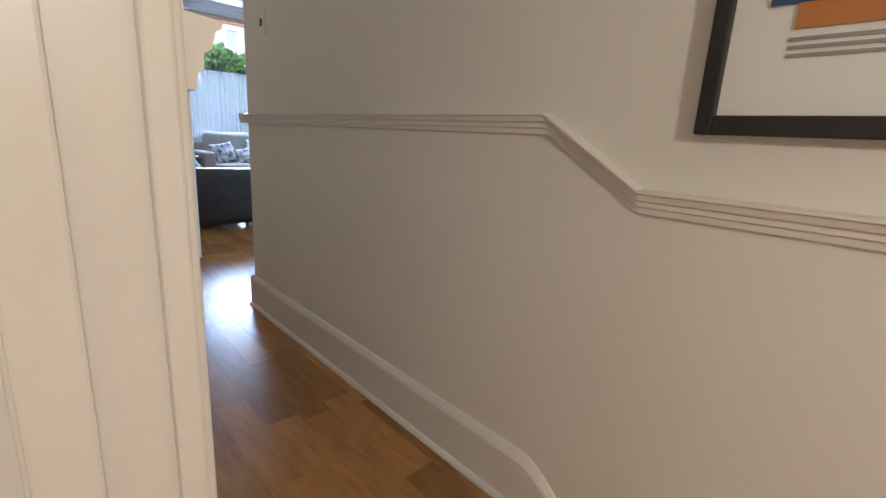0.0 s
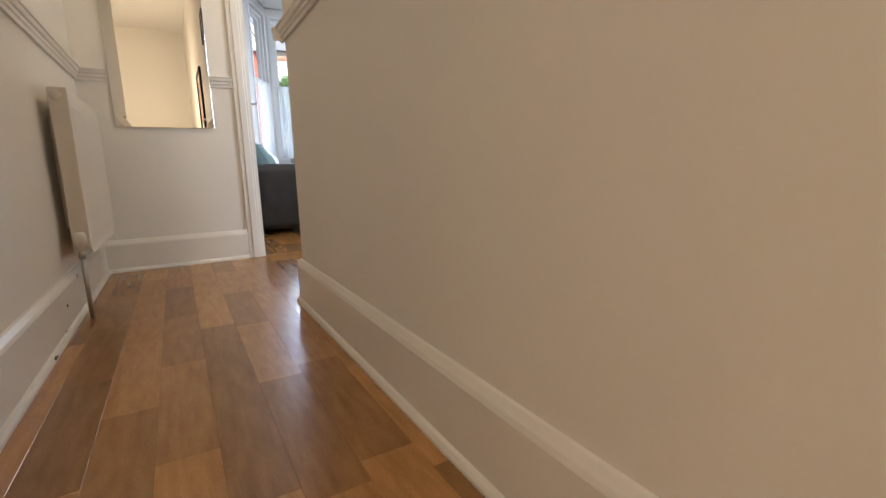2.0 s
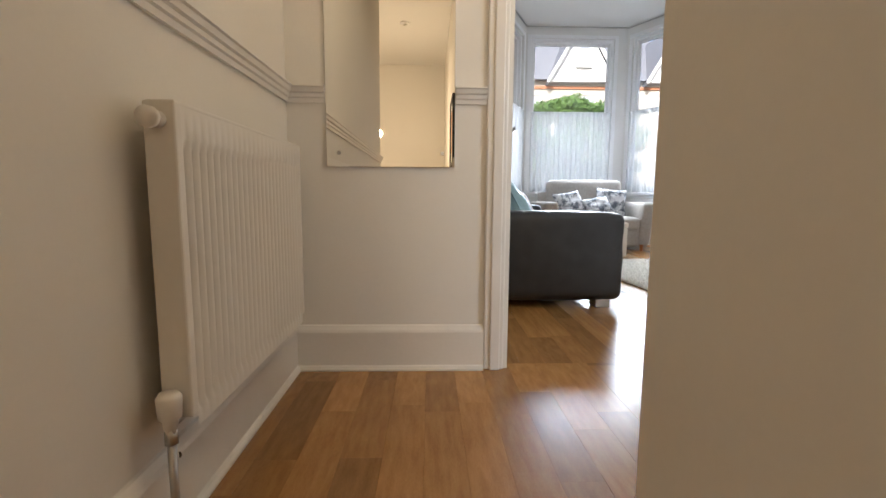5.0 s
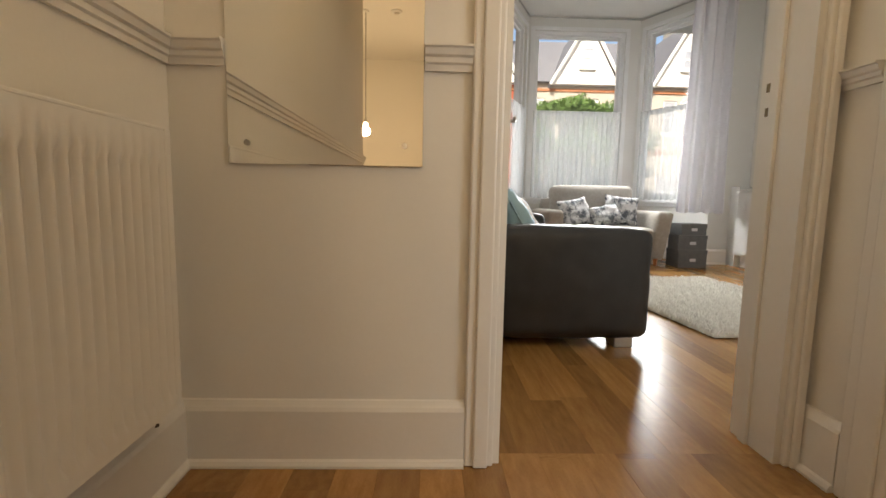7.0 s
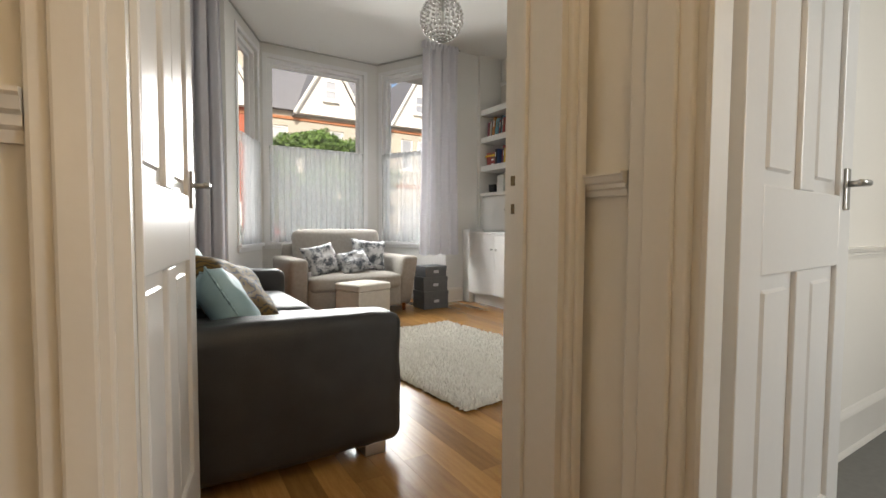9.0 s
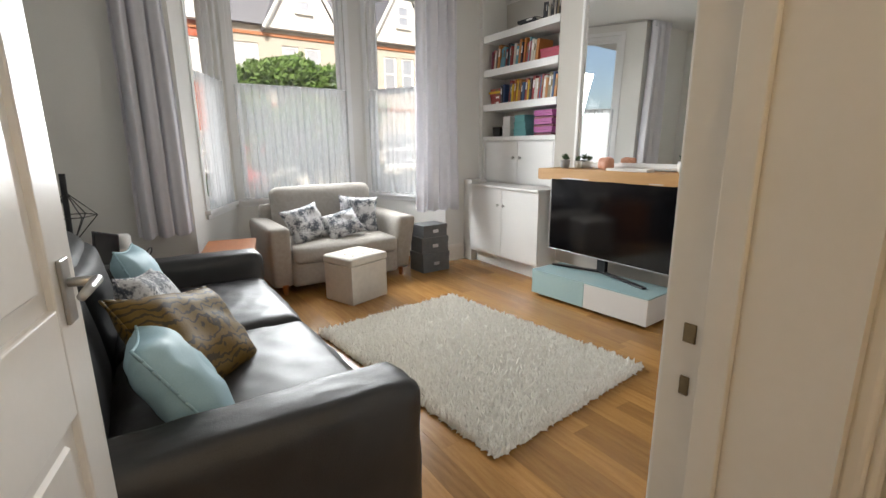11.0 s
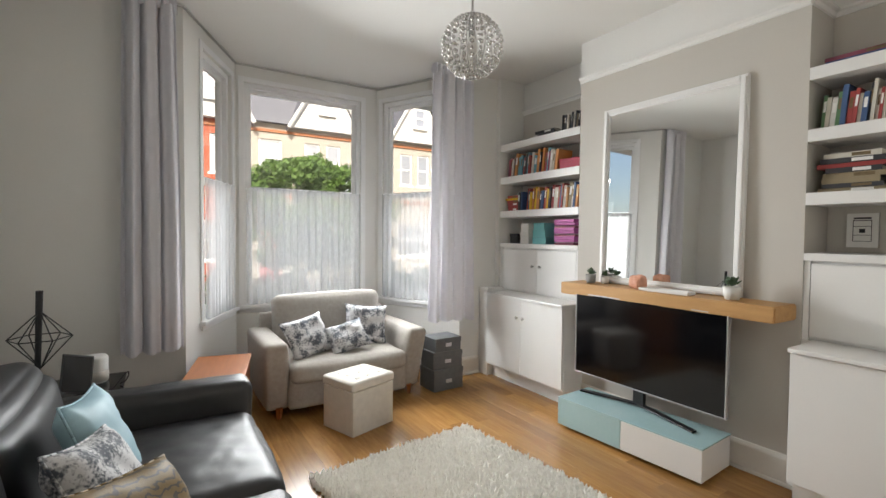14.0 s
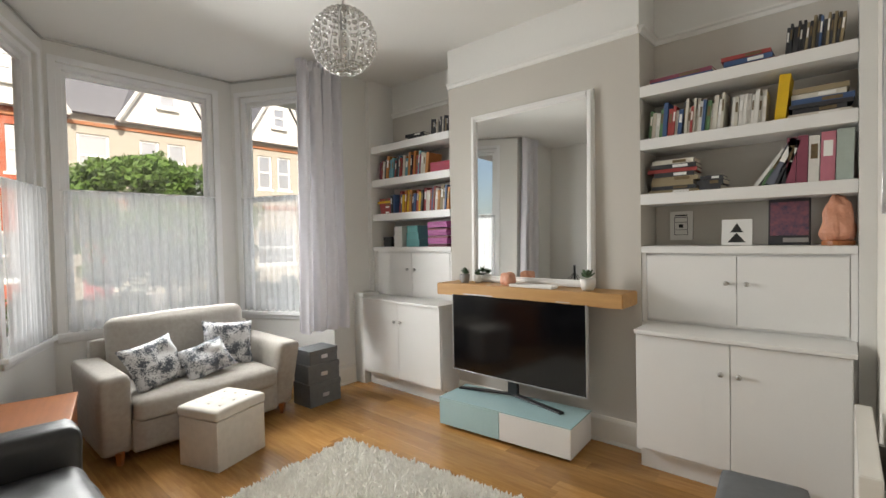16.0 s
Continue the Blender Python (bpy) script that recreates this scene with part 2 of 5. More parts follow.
def thing(name, m, label, category, group="", kind=""):
    ob = new(name)
    ob.empty_display_size = 0.1
    ob.matrix_world = m
    return tagged(ob, label, category, group, kind)


def box(bm, x0, x1, y0, y1, z0, z1, bevel=0.0, seg=2):
    r = bmesh.ops.create_cube(bm, size=1, matrix=Matrix.Translation(((x0 + x1) / 2, (y0 + y1) / 2, (z0 + z1) / 2)) @ Matrix.Diagonal((x1 - x0, y1 - y0, z1 - z0, 1)))
    if bevel:
        es = list({e for v in r["verts"] for e in v.link_edges})
        bmesh.ops.bevel(bm, geom=es, offset=bevel, segments=seg, affect="EDGES", profile=0.5)
    return bm


def B(*args, **kw):
    return box(bmesh.new(), *args, **kw)


def boxes(*rows, bevel=0.0):
    bm = bmesh.new()
    for r in rows:
        box(bm, *r, bevel=bevel)
    return bm


def rod(bm, a, b, r, r2=None, n=12):
    a, b = Vector(a), Vector(b)
    d = b - a
    m = Matrix.Translation((a + b) / 2) @ d.to_track_quat("Z", "Y").to_matrix().to_4x4()
    bmesh.ops.create_cone(bm, cap_ends=True, segments=n, radius1=r, radius2=r if r2 is None else r2, depth=d.length, matrix=m)
    return bm


def lathe(bm, rows, n=24, at=(0, 0, 0)):
    """A turned shape from rows of radius and height."""
    rings = [[bm.verts.new((at[0] + r * math.cos(k * math.tau / n), at[1] + r * math.sin(k * math.tau / n), at[2] + z)) for k in range(n)] for r, z in rows]
    for p, q in zip(rings, rings[1:]):
        for k in range(n):
            bm.faces.new((p[k], p[(k + 1) % n], q[(k + 1) % n], q[k]))
    bm.faces.new(rings[0][::-1])
    bm.faces.new(rings[-1])
    return bm


def puff(size, r, n=14, bulge=(0, 0, 0), wrinkle=0.0, freq=6.0, seed=0.0):
    """A soft rounded block about its centre, with swollen faces and creases."""
    bm = bmesh.new()
    bmesh.ops.create_cube(bm, size=2)
    bmesh.ops.subdivide_edges(bm, edges=bm.edges[:], cuts=n, use_grid_fill=True)
    h = Vector(size) / 2
    for v in bm.verts:
        u = v.co.copy()
        p = Vector([u[i] * h[i] for i in range(3)])
        q = Vector([max(-h[i] + r, min(h[i] - r, p[i])) for i in range(3)])
        d = p - q
        if d.length > 1e-6:
            p = q + d.normalized() * r
        for i in range(3):
            j, k = (i + 1) % 3, (i + 2) % 3
            p[i] += u[i] * bulge[i] * (1 - u[j] ** 2) * (1 - u[k] ** 2)
        if wrinkle:
            f = noise.noise(Vector((p.x * freq + seed, p.y * freq, p.z * freq))) + 0.5 * noise.noise(Vector((p.x * freq * 2.5, p.y * freq * 2.5 + seed, p.z * freq)))
            p += (p - q).normalized() * f * wrinkle if (p - q).length > 1e-6 else Vector((0, 0, f * wrinkle))
        v.co = p
    return bm


def pillow(w, h, t, seed=0.0, n=16):
    """A scatter cushion in its xz plane, pinched towards its corners."""
    bm = bmesh.new()
    vs = {}
    for side in (1, -1):
        for i in range(n + 1):
            for j in range(n + 1):
                u, v = 2 * i / n - 1, 2 * j / n - 1
                edge = i in (0, n) or j in (0, n)
                if edge and side == -1:
                    vs[side, i, j] = vs[1, i, j]
                    continue
                pin = 1 - 0.10 * (1 - u * u) * v * v - 0.10 * (1 - v * v) * u * u
                thick = t / 2 * ((1 - u ** 4) * (1 - v ** 4)) ** 0.5
                wob = 0.02 * noise.noise(Vector((u * 2.2 + seed, v * 2.2, side)))
                vs[side, i, j] = bm.verts.new((u * w / 2 * pin, side * (thick + (0 if edge else wob)), v * h / 2 * pin))
        for i in range(n):
            for j in range(n):
                q = [vs[side, i, j], vs[side, i + 1, j], vs[side, i + 1, j + 1], vs[side, i, j + 1]]
                bm.faces.new(q if side == -1 else q[::-1])
    return bm


def cloth(width, height, folds, depth, seed=0.0, nx=90, nz=14, gather=0.0):
    """A hanging pleated sheet: x across, z from 0 up; folds loosen to the hem."""
    bm = bmesh.new()
    rows = []
    for j in range(nz + 1):
        w = j / nz
        row = []
        for i in range(nx + 1):
            u = i / nx
            ph = u * folds * math.tau + 0.9 * noise.noise(Vector((u * 3 + seed, w * 1.3, 0)))
            y = depth * math.sin(ph) * (0.75 + 0.5 * (noise.noise(Vector((u * 5 + seed, 3, w))) + 0.3)) + 0.25 * depth * math.sin(ph * 2.3 + seed)
            x = (u - 0.5) * width * (1 - gather * w) + 0.25 * depth * math.cos(ph)
            row.append(bm.verts.new((x, y, height * w + (0.012 * math.sin(ph + 1) if j == 0 else 0))))
        rows.append(row)
    for p, q in zip(rows, rows[1:]):
        for i in range(nx):
            bm.faces.new((p[i], p[i + 1], q[i + 1], q[i]))
    return bm


def moulding(bm, a, b, out, profile):
    """A strip with a profile of (out, up) pairs between two points; out is the way off the wall."""
    a, b, out = Vector(a), Vector(b), Vector(out)
    p = [bm.verts.new(a + out * o + Vector((0, 0, z))) for o, z in profile]
    q = [bm.verts.new(b + out * o + Vector((0, 0, z))) for o, z in profile]
    k = len(profile)
    for i in range(k):
        bm.faces.new((p[i], p[(i + 1) % k], q[(i + 1) % k], q[i]))
    bm.faces.new(p[::-1]), bm.faces.new(q)
    bmesh.ops.recalc_face_normals(bm, faces=bm.faces[:])
    return bm


SKIRT = [(0, 0), (0.034, 0), (0.034, 0.008), (0.028, 0.018), (0.020, 0.022), (0.020, 0.165), (0.016, 0.176), (0.012, 0.182), (0.006, 0.192), (0, 0.195)]
DADO = [(0, -0.050), (0.010, -0.050), (0.012, -0.038), (0.018, -0.034), (0.018, -0.024), (0.026, -0.020), (0.030, -0.008), (0.036, -0.005), (0.036, 0), (0, 0.003)]
DADO_DEEP = [(o, z * 1.3) for o, z in DADO]
RAIL = [(0, -0.05), (0.012, -0.045), (0.018, -0.02), (0.035, -0.012), (0.038, 0), (0, 0.004)]


def structure(name, bm, material, label, category):
    return tagged(part(name, bm, material), label, category, "", "structure")


# ---- large structure ----
CZ = 3.35
HL, HR = 1.655, 2.53          # hall wall faces
HB = 4.55                     # hall end wall face
LW, FW, NW = 2.05, 8.95, 4.74  # living room faces: left, front, near
CH, AL = 6.375, 6.72          # chimney breast and alcove back
VY = 3.24                     # lobby wall face
STEP, LOW = 1.13, -0.18       # top of the step, lower floor

structure("wall_hall_left", boxes((HL - 0.14, HL, 0.98, HB, LOW, CZ)), WALL, "white painted plaster wall along the hallway", "wall")
structure("wall_hall_right", boxes((HR, HR + 0.12, -3.2, VY, LOW, CZ)), WALL, "warm white painted wall with a dado rail", "wall")
structure("wall_vestibule", boxes((HR + 0.12, 3.48, VY - 0.12, VY, 0, CZ)), WALL, "white painted wall closing the small lobby", "wall")
structure("wall_hall_end", boxes((1.4, 2.55, HB, NW, 0, CZ), (3.42, AL + 0.2, HB, NW, 0, CZ), (2.55, 3.42, HB, NW, 2.07, CZ)), WALL, "painted wall between the hallway and living room", "wall")
structure("wall_side_room", boxes((3.48, 3.555, 4.27, HB, 0, CZ), (3.48, 3.555, 2.2, 3.46, 0, CZ), (3.48, 3.555, 3.46, 4.27, 2.07, CZ)), WALL, "cream wall with the open side doorway", "wall")
structure("wall_side_room_far", boxes((6.4, 6.52, 2.1, HB, 0, CZ), (3.48, 4.8, 1.98, 2.1, 0, CZ), (6.0, 6.4, 1.98, 2.1, 0, CZ), (4.8, 6.0, 1.98, 2.1, 0, 0.9), (4.8, 6.0, 1.98, 2.1, 2.4, CZ)), ROOM, "plain pale wall of the side room", "wall")
structure("wall_hall_back", boxes((-0.2, HR, -3.32, -3.2, LOW, CZ), (-0.32, -0.2, -3.2, 1.12, LOW, CZ), (-0.2, HL - 0.14, 0.98, 1.12, LOW, CZ)), WALL, "plain painted walls of the lower hallway", "wall")
structure("beam", boxes((HL - 0.14, HR, 0.83, 0.98, 2.98, CZ)), WALL, "painted downstand beam over the hallway step", "beam")
structure("wall_left", boxes((LW - 0.12, LW, NW, FW, 0, CZ)), ROOM, "plain off-white living room wall", "wall")
BAY = [(3.20, FW), (3.72, 10.02), (5.32, 10.02), (5.86, FW)]
structure("wall_front", boxes((LW - 0.12, BAY[0][0], FW, FW + 0.25, 0, CZ), (BAY[3][0], AL + 0.2, FW, FW + 0.25, 0, CZ)), ROOM, "off-white wall either side of the bay", "wall")
structure("wall_right", boxes((AL, AL + 0.2, NW, FW, 0, CZ)), ROOM, "off-white alcove wall behind the shelves", "wall")
structure("chimney_breast", boxes((CH, AL, 5.96, 7.73, 0, 3.03)), GREIGE, "greige painted chimney breast", "wall")
structure("chimney_frieze", boxes((CH, AL, 5.96, 7.73, 3.03, CZ)), CEIL, "white painted frieze above the picture rail", "wall")
rail = bmesh.new()
for a, b, o in (((CH, 5.96, 3.03), (CH, 7.73, 3.03), (-1, 0, 0)), ((AL, NW, 3.03), (AL, 5.96, 3.03), (-1, 0, 0)), ((AL, 7.73, 3.03), (AL, FW, 3.03), (-1, 0, 0)), ((CH, 5.96, 3.03), (AL, 5.96, 3.03), (0, -1, 0))):
    moulding(rail, a, b, o, RAIL)
structure("trim_picture_rail", rail, CEIL, "white moulded picture rail", "trim")
structure("ceiling", boxes((-0.32, AL + 0.2, -3.32, 10.5, CZ, CZ + 0.15)), CEIL, "smooth white painted ceiling", "ceiling")
floor = structure("floor", boxes((-0.32, 3.6, STEP, HB, -0.3, -0.014), (3.6, AL + 0.2, 1.98, HB, -0.3, -0.014), (1.4, AL + 0.2, HB, 10.4, -0.3, -0.014)), PLANK, "warm oak laminate plank floor", "floor")
structure("floor_lower", boxes((-0.32, HR, -3.32, STEP - 0.02, LOW - 0.12, LOW)), PLANK, "oak floor of the lower hallway", "floor")
structure("step", boxes((HL - 0.14, HR, STEP - 0.02, STEP, LOW, -0.03), (HL - 0.14, HR, STEP - 0.045, STEP + 0.02, -0.03, 0.001), bevel=0.006), PLANK, "oak step with a rounded nosing", "step")
structure("floor_side_room", boxes((3.6, 6.4, 2.1, HB, -0.013, 0.002)), PAVE, "pale grey floor of the side room", "floor")

sk = bmesh.new()
moulding(sk, (HL, 1.0, 0), (HL, HB, 0), (1, 0, 0), SKIRT)
moulding(sk, (HL, HB, 0), (2.465, HB, 0), (0, -1, 0), SKIRT)
moulding(sk, (HR, STEP + 0.03, 0), (HR, VY + 0.02, 0), (-1, 0, 0), SKIRT)
moulding(sk, (HR - 0.02, VY, 0), (3.48, VY, 0), (0, 1, 0), SKIRT)
moulding(sk, (3.48, 4.41, 0), (3.48, HB, 0), (-1, 0, 0), SKIRT)
# the swan-neck down to the lower floor
neck = [(STEP + 0.03 - 0.30 * u, LOW * (3 * u * u - 2 * u ** 3)) for u in [k / 12 for k in range(13)]] + [(-3.2, LOW)]
last = None
for y, dz in neck:
    ring = [sk.verts.new((HR - o, y, z)) for o, z in [(0, LOW), (0.020, LOW)] + [(o, z + dz) for o, z in SKIRT[5:]]]
    if last:
        for k in range(len(ring)):
            sk.faces.new((last[k], last[(k + 1) % len(ring)], ring[(k + 1) % len(ring)], ring[k]))
    last = ring
bmesh.ops.recalc_face_normals(sk, faces=sk.faces[:])
skirting = structure("baseboard_hall", sk, TRIM, "white gloss skirting board with a bead along the floor", "baseboard")
for k, (y, z, w, h) in enumerate(((3.36, 0.10, 0.035, 0.012), (3.28, 0.02, 0.03, 0.010), (3.02, 0.012, 0.05, 0.010), (3.62, 0.165, 0.012, 0.014), (4.40, 0.19, 0.02, 0.008), (2.72, 0.016, 0.03, 0.008))):
    chip = bmesh.new()
    n = 9
    ring = [(y + w / 2 * math.cos(a) * (0.7 + 0.3 * math.sin(3 * a + k)), z + h / 2 * math.sin(a)) for a in [q * math.tau / n for q in range(n)]]
    xf = HL + (0.0352 if z < 0.015 else 0.0212)
    f1 = [chip.verts.new((xf, p, q)) for p, q in ring]
    f0 = [chip.verts.new((xf - 0.004, p, q)) for p, q in ring]
    chip.faces.new(f1)
    for q in range(n):
        chip.faces.new((f0[q], f0[(q + 1) % n], f1[(q + 1) % n], f1[q]))
    part("paint_chip", chip, BARK, skirting)
dd = bmesh.new()
DZ, DL = 1.155, 1.178
moulding(dd, (HL, 0.98, DL), (HL, HB, DL), (1, 0, 0), DADO_DEEP)
moulding(dd, (HL, HB, DL), (1.812, HB, DL), (0, -1, 0), DADO_DEEP)
moulding(dd, (2.338, HB, DL), (2.465, HB, DL), (0, -1, 0), DADO_DEEP)
moulding(dd, (HR, 1.18, DZ), (HR, VY + 0.04, DZ), (-1, 0, 0), DADO)
moulding(dd, (HR, 0.92, DZ - 0.16), (HR, 1.18, DZ), (-1, 0, 0), DADO)
moulding(dd, (HR, -3.2, DZ - 0.16), (HR, 0.92, DZ - 0.16), (-1, 0, 0), DADO)
moulding(dd, (HR - 0.042, VY, DZ), (3.48, VY, DZ), (0, 1, 0), DADO)
moulding(dd, (3.48, 4.415, DZ - 0.02), (3.48, HB, DZ - 0.02), (-1, 0, 0), DADO)
structure("trim_dado_rail", dd, TRIM, "white moulded dado rail", "trim")
sb = bmesh.new()
for a, b, o in (((LW, NW, 0), (LW, FW, 0), (1, 0, 0)), ((LW, FW, 0), (BAY[0][0], FW, 0), (0, -1, 0)), ((BAY[3][0], FW, 0), (6.12, FW, 0), (0, -1, 0)),
                ((CH, 5.96, 0), (CH, 7.73, 0), (-1, 0, 0)), ((3.48, NW, 0), (AL, NW, 0), (0, 1, 0)), ((3.6, HB, 0), (6.4, HB, 0), (0, -1, 0))):
    moulding(sb, a, b, o, SKIRT)
structure("baseboard_living", sb, TRIM, "white painted skirting board round the room", "baseboard")
db = bmesh.new()
moulding(db, (3.6, HB, 0.93), (6.4, HB, 0.93), (0, -1, 0), DADO)
structure("trim_side_room_rail", db, TRIM, "white rail along the side room wall", "trim")

# painted casing round the end of the hall wall
ec = bmesh.new()
for x0, x1, y0, y1 in ((1.50, 1.652, 0.957, 0.981), (1.505, 1.555, 0.938, 0.958), (1.615, 1.642, 0.944, 0.958)):
    box(ec, x0, x1, y0, y1, LOW, 2.98, bevel=0.004)
structure("trim_hall_casing", ec, TRIM, "white moulded casing on the hall wall end", "trim")

# door frames
def architrave(name, m, w, h, label, depth=0.19, wl=0.085, wr=0.05):
    """A lined opening: x across, y into the wall, from its left foot."""
    t = thing(name, m, label, "door frame", "", "structure")
    for x0, x1 in ((-0.004 - wl, -0.004), (w + 0.004, w + 0.004 + wr)):
        bm = boxes((x0, x1, -0.022, -0.001, 0, h + 0.1), bevel=0.006)
        box(bm, x0 + 0.3 * (x1 - x0), x1 - 0.2 * (x1 - x0), -0.032, -0.02, 0, h + 0.08, bevel=0.005)
        part("architrave", bm, TRIM, t)
        part("architrave", boxes((x0, x1, depth + 0.001, depth + 0.02, 0, h + 0.1), bevel=0.005), TRIM, t)
    part("head_architrave", boxes((-0.004 - wl, w + 0.004 + wr, -0.024, -0.001, h + 0.004, h + 0.098), bevel=0.006), TRIM, t)
    part("lining", boxes((-0.012, 0.016, -0.004, depth + 0.003, 0, h), (w - 0.016, w + 0.012, -0.004, depth + 0.003, 0, h), (0.016, w - 0.016, -0.004, depth + 0.003, h - 0.02, h)), TRIM, t)
    part("stop", boxes((0.016, 0.028, depth - 0.085, depth - 0.05, 0, h - 0.02), (w - 0.028, w - 0.016, depth - 0.085, depth - 0.05, 0, h - 0.02), bevel=0.002), TRIM, t)
    return t


frame_1 = architrave("door_frame_1", pose(2.555, HB, 0), 0.86, 2.07, "white gloss doorway into the living room")
sp = bmesh.new()
box(sp, 0.841, 0.847, 0.152, 0.168, 1.122, 1.148, bevel=0.001)
box(sp, 0.841, 0.847, 0.154, 0.166, 1.048, 1.074, bevel=0.001)
part("strike_plate", sp, BRASS, frame_1, "worn brass strike plate")
frame_2 = architrave("door_frame_2", pose(3.48, 4.268, 0, 0, 0, -90), 0.80, 2.07, "white gloss doorway into the side room", 0.072, 0.135, 0.09)


def panel_door(name, m, label):
    """Leaf along +x from its hinge edge, 0.76 wide, faces at y = 0 and 0.04."""
    t = thing(name, m, label, "door", "", "structure")
    w, h = 0.765, 2.03
    rows = [(0, 0.11, 0, h), (w - 0.11, w, 0, h), (w / 2 - 0.05, w / 2 + 0.05, 0.22, 0.90), (w / 2 - 0.05, w / 2 + 0.05, 1.10, h - 0.115), (0.11, w - 0.11, 0, 0.22), (0.11, w - 0.11, 0.90, 1.10), (0.11, w - 0.11, h - 0.115, h)]
    part("leaf", boxes(*[(a, b, 0, 0.04, c, d) for a, b, c, d in rows], bevel=0.004), DOORW, t)
    for x0, x1 in ((0.11, w / 2 - 0.05), (w / 2 + 0.05, w - 0.11)):
        for z0, z1 in ((0.22, 0.90), (1.10, h - 0.115)):
            bm = B(x0 - 0.004, x1 + 0.004, 0.013, 0.027, z0 - 0.004, z1 + 0.004)
            box(bm, x0 + 0.035, x1 - 0.035, 0.006, 0.034, z0 + 0.035, z1 - 0.035, bevel=0.007, seg=1)
            part("panel", bm, DOORW, t)
    for s in (-1, 1):
        y = 0.02 + s * 0.02
        hd = part("handle", B(w - 0.085, w - 0.045, min(y, y + s * 0.008), max(y, y + s * 0.008), 1.06, 1.18, bevel=0.003), CHROME, t, "brushed metal lever handle")
        bm = rod(bmesh.new(), (w - 0.065, y, 1.135), (w - 0.065, y + s * 0.055, 1.135), 0.009)
        rod(bm, (w - 0.06, y + s * 0.05, 1.135), (w - 0.165, y + s * 0.055, 1.132), 0.0095, 0.0075)
        part("lever", bm, CHROME, hd, "", True)
    for z in (0.18, 1.02, 1.86):
        part("hinge", boxes((-0.012, 0.012, 0.038, 0.046, z - 0.05, z + 0.05), bevel=0.002), CHROME, t, "metal butt hinge")
    return t


panel_door("door_1", pose(2.556, NW + 0.03, 0.006, 0, 0, 78.8), "open white panelled door into the living room")
panel_door("door_2", pose(3.605, 4.247, 0.008, 0, 0, 4.2), "open white panelled door into the side room")

coat = thing("hanging_coat", pose(3.78, 4.44, 0), "dark coat hanging behind the open side room door", "coat")
part("coat_body", puff((0.38, 0.12, 1.25), 0.05, 12, (0.02, 0.02, 0), 0.02, 7, 3), BOOKS[5], coat, "", True).location = (0, 0, 1.05)
part("coat_hook", rod(bmesh.new(), (0, -0.02, 1.72), (0, 0.11, 1.72), 0.008), CHROME, coat)

# ---- bay windows ----
def bay_side(index, a, b, inset0, inset1, label):
    """One side of the bay from its left to its right end: wall below, posts, head, sash window, sill."""
    a, b = Vector((*a, 0)), Vector((*b, 0))
    L = (b - a).length
    m = pose(a.x, a.y, 0, 0, 0, math.degrees(math.atan2(b.y - a.y, b.x - a.x)))
    x0, x1, z0, z1, zm = inset0, L - inset1, 0.80, 3.17, 2.04
    wall = structure("wall_bay_%d" % index, boxes((0, L, 0, 0.16, 0, z0 - 0.04), (0, x0, 0, 0.16, z0 - 0.04, CZ), (x1, L, 0, 0.16, z0 - 0.04, CZ), (x0, x1, 0, 0.16, z1, CZ)), ROOM, "painted bay wall below and around the window", "wall")
    wall.matrix_world = m
    t = thing("window_%d" % index, m, label, "window", "", "structure")
    part("window_frame", boxes((x0, x0 + 0.05, 0.03, 0.12, z0, z1), (x1 - 0.05, x1, 0.03, 0.12, z0, z1), (x0 + 0.05, x1 - 0.05, 0.03, 0.12, z1 - 0.05, z1), (x0 + 0.05, x1 - 0.05, 0.03, 0.12, z0, z0 + 0.05), bevel=0.004), PVC, t)
    part("window_casing", boxes((x0 - 0.055, x0 + 0.004, -0.014, -0.001, z0 - 0.03, z1 + 0.05), (x1 - 0.004, x1 + 0.055, -0.014, -0.001, z0 - 0.03, z1 + 0.05), (x0 + 0.004, x1 - 0.004, -0.014, -0.001, z1, z1 + 0.05), bevel=0.004), PVC, t)
    for nm, za, zb, y in (("upper_sash", zm - 0.03, z1 - 0.05, 0.075), ("lower_sash", z0 + 0.05, zm + 0.03, 0.045)):
        s = 0.035
        sash = part(nm, boxes((x0 + 0.05, x0 + 0.05 + s, y, y + 0.03, za, zb), (x1 - 0.05 - s, x1 - 0.05, y, y + 0.03, za, zb), (x0 + 0.05 + s, x1 - 0.05 - s, y, y + 0.03, za, za + 0.055), (x0 + 0.05 + s, x1 - 0.05 - s, y, y + 0.03, zb - 0.045, zb), bevel=0.003), PVC, t)
        pane = part("pane", B(x0 + 0.05 + s, x1 - 0.05 - s, y + 0.012, y + 0.017, za + 0.05, zb - 0.04), GLASS, sash, "clear glass pane")
        pane.visible_shadow = False
    part("window_sill", boxes((x0 - 0.07, x1 + 0.07, -0.05, 0.03, z0 - 0.04, z0), (x0 - 0.06, x1 + 0.06, -0.022, -0.002, z0 - 0.085, z0 - 0.04), bevel=0.006), PVC, t)
    c = part("voile", cloth(x1 - x0 - 0.03, zm - z0 + 0.01, 11 * (x1 - x0), 0.014, index * 3.7, int(110 * (x1 - x0)) + 20, 10), SHEER)
    tagged(c, "white sheer voile panel over the lower sash", "net curtain", "net curtains in the bay")
    c.name = "net_curtain"
    c.matrix_world = m @ pose((x0 + x1) / 2, -0.025, z0 + 0.005)
    r = part("curtain_wire", rod(bmesh.new(), (x0, -0.022, zm + 0.012), (x1, -0.022, zm + 0.012), 0.005), PVC)
    tagged(r, "thin white rod carrying the sheer voile", "curtain rod", "net curtain rods")
    return t


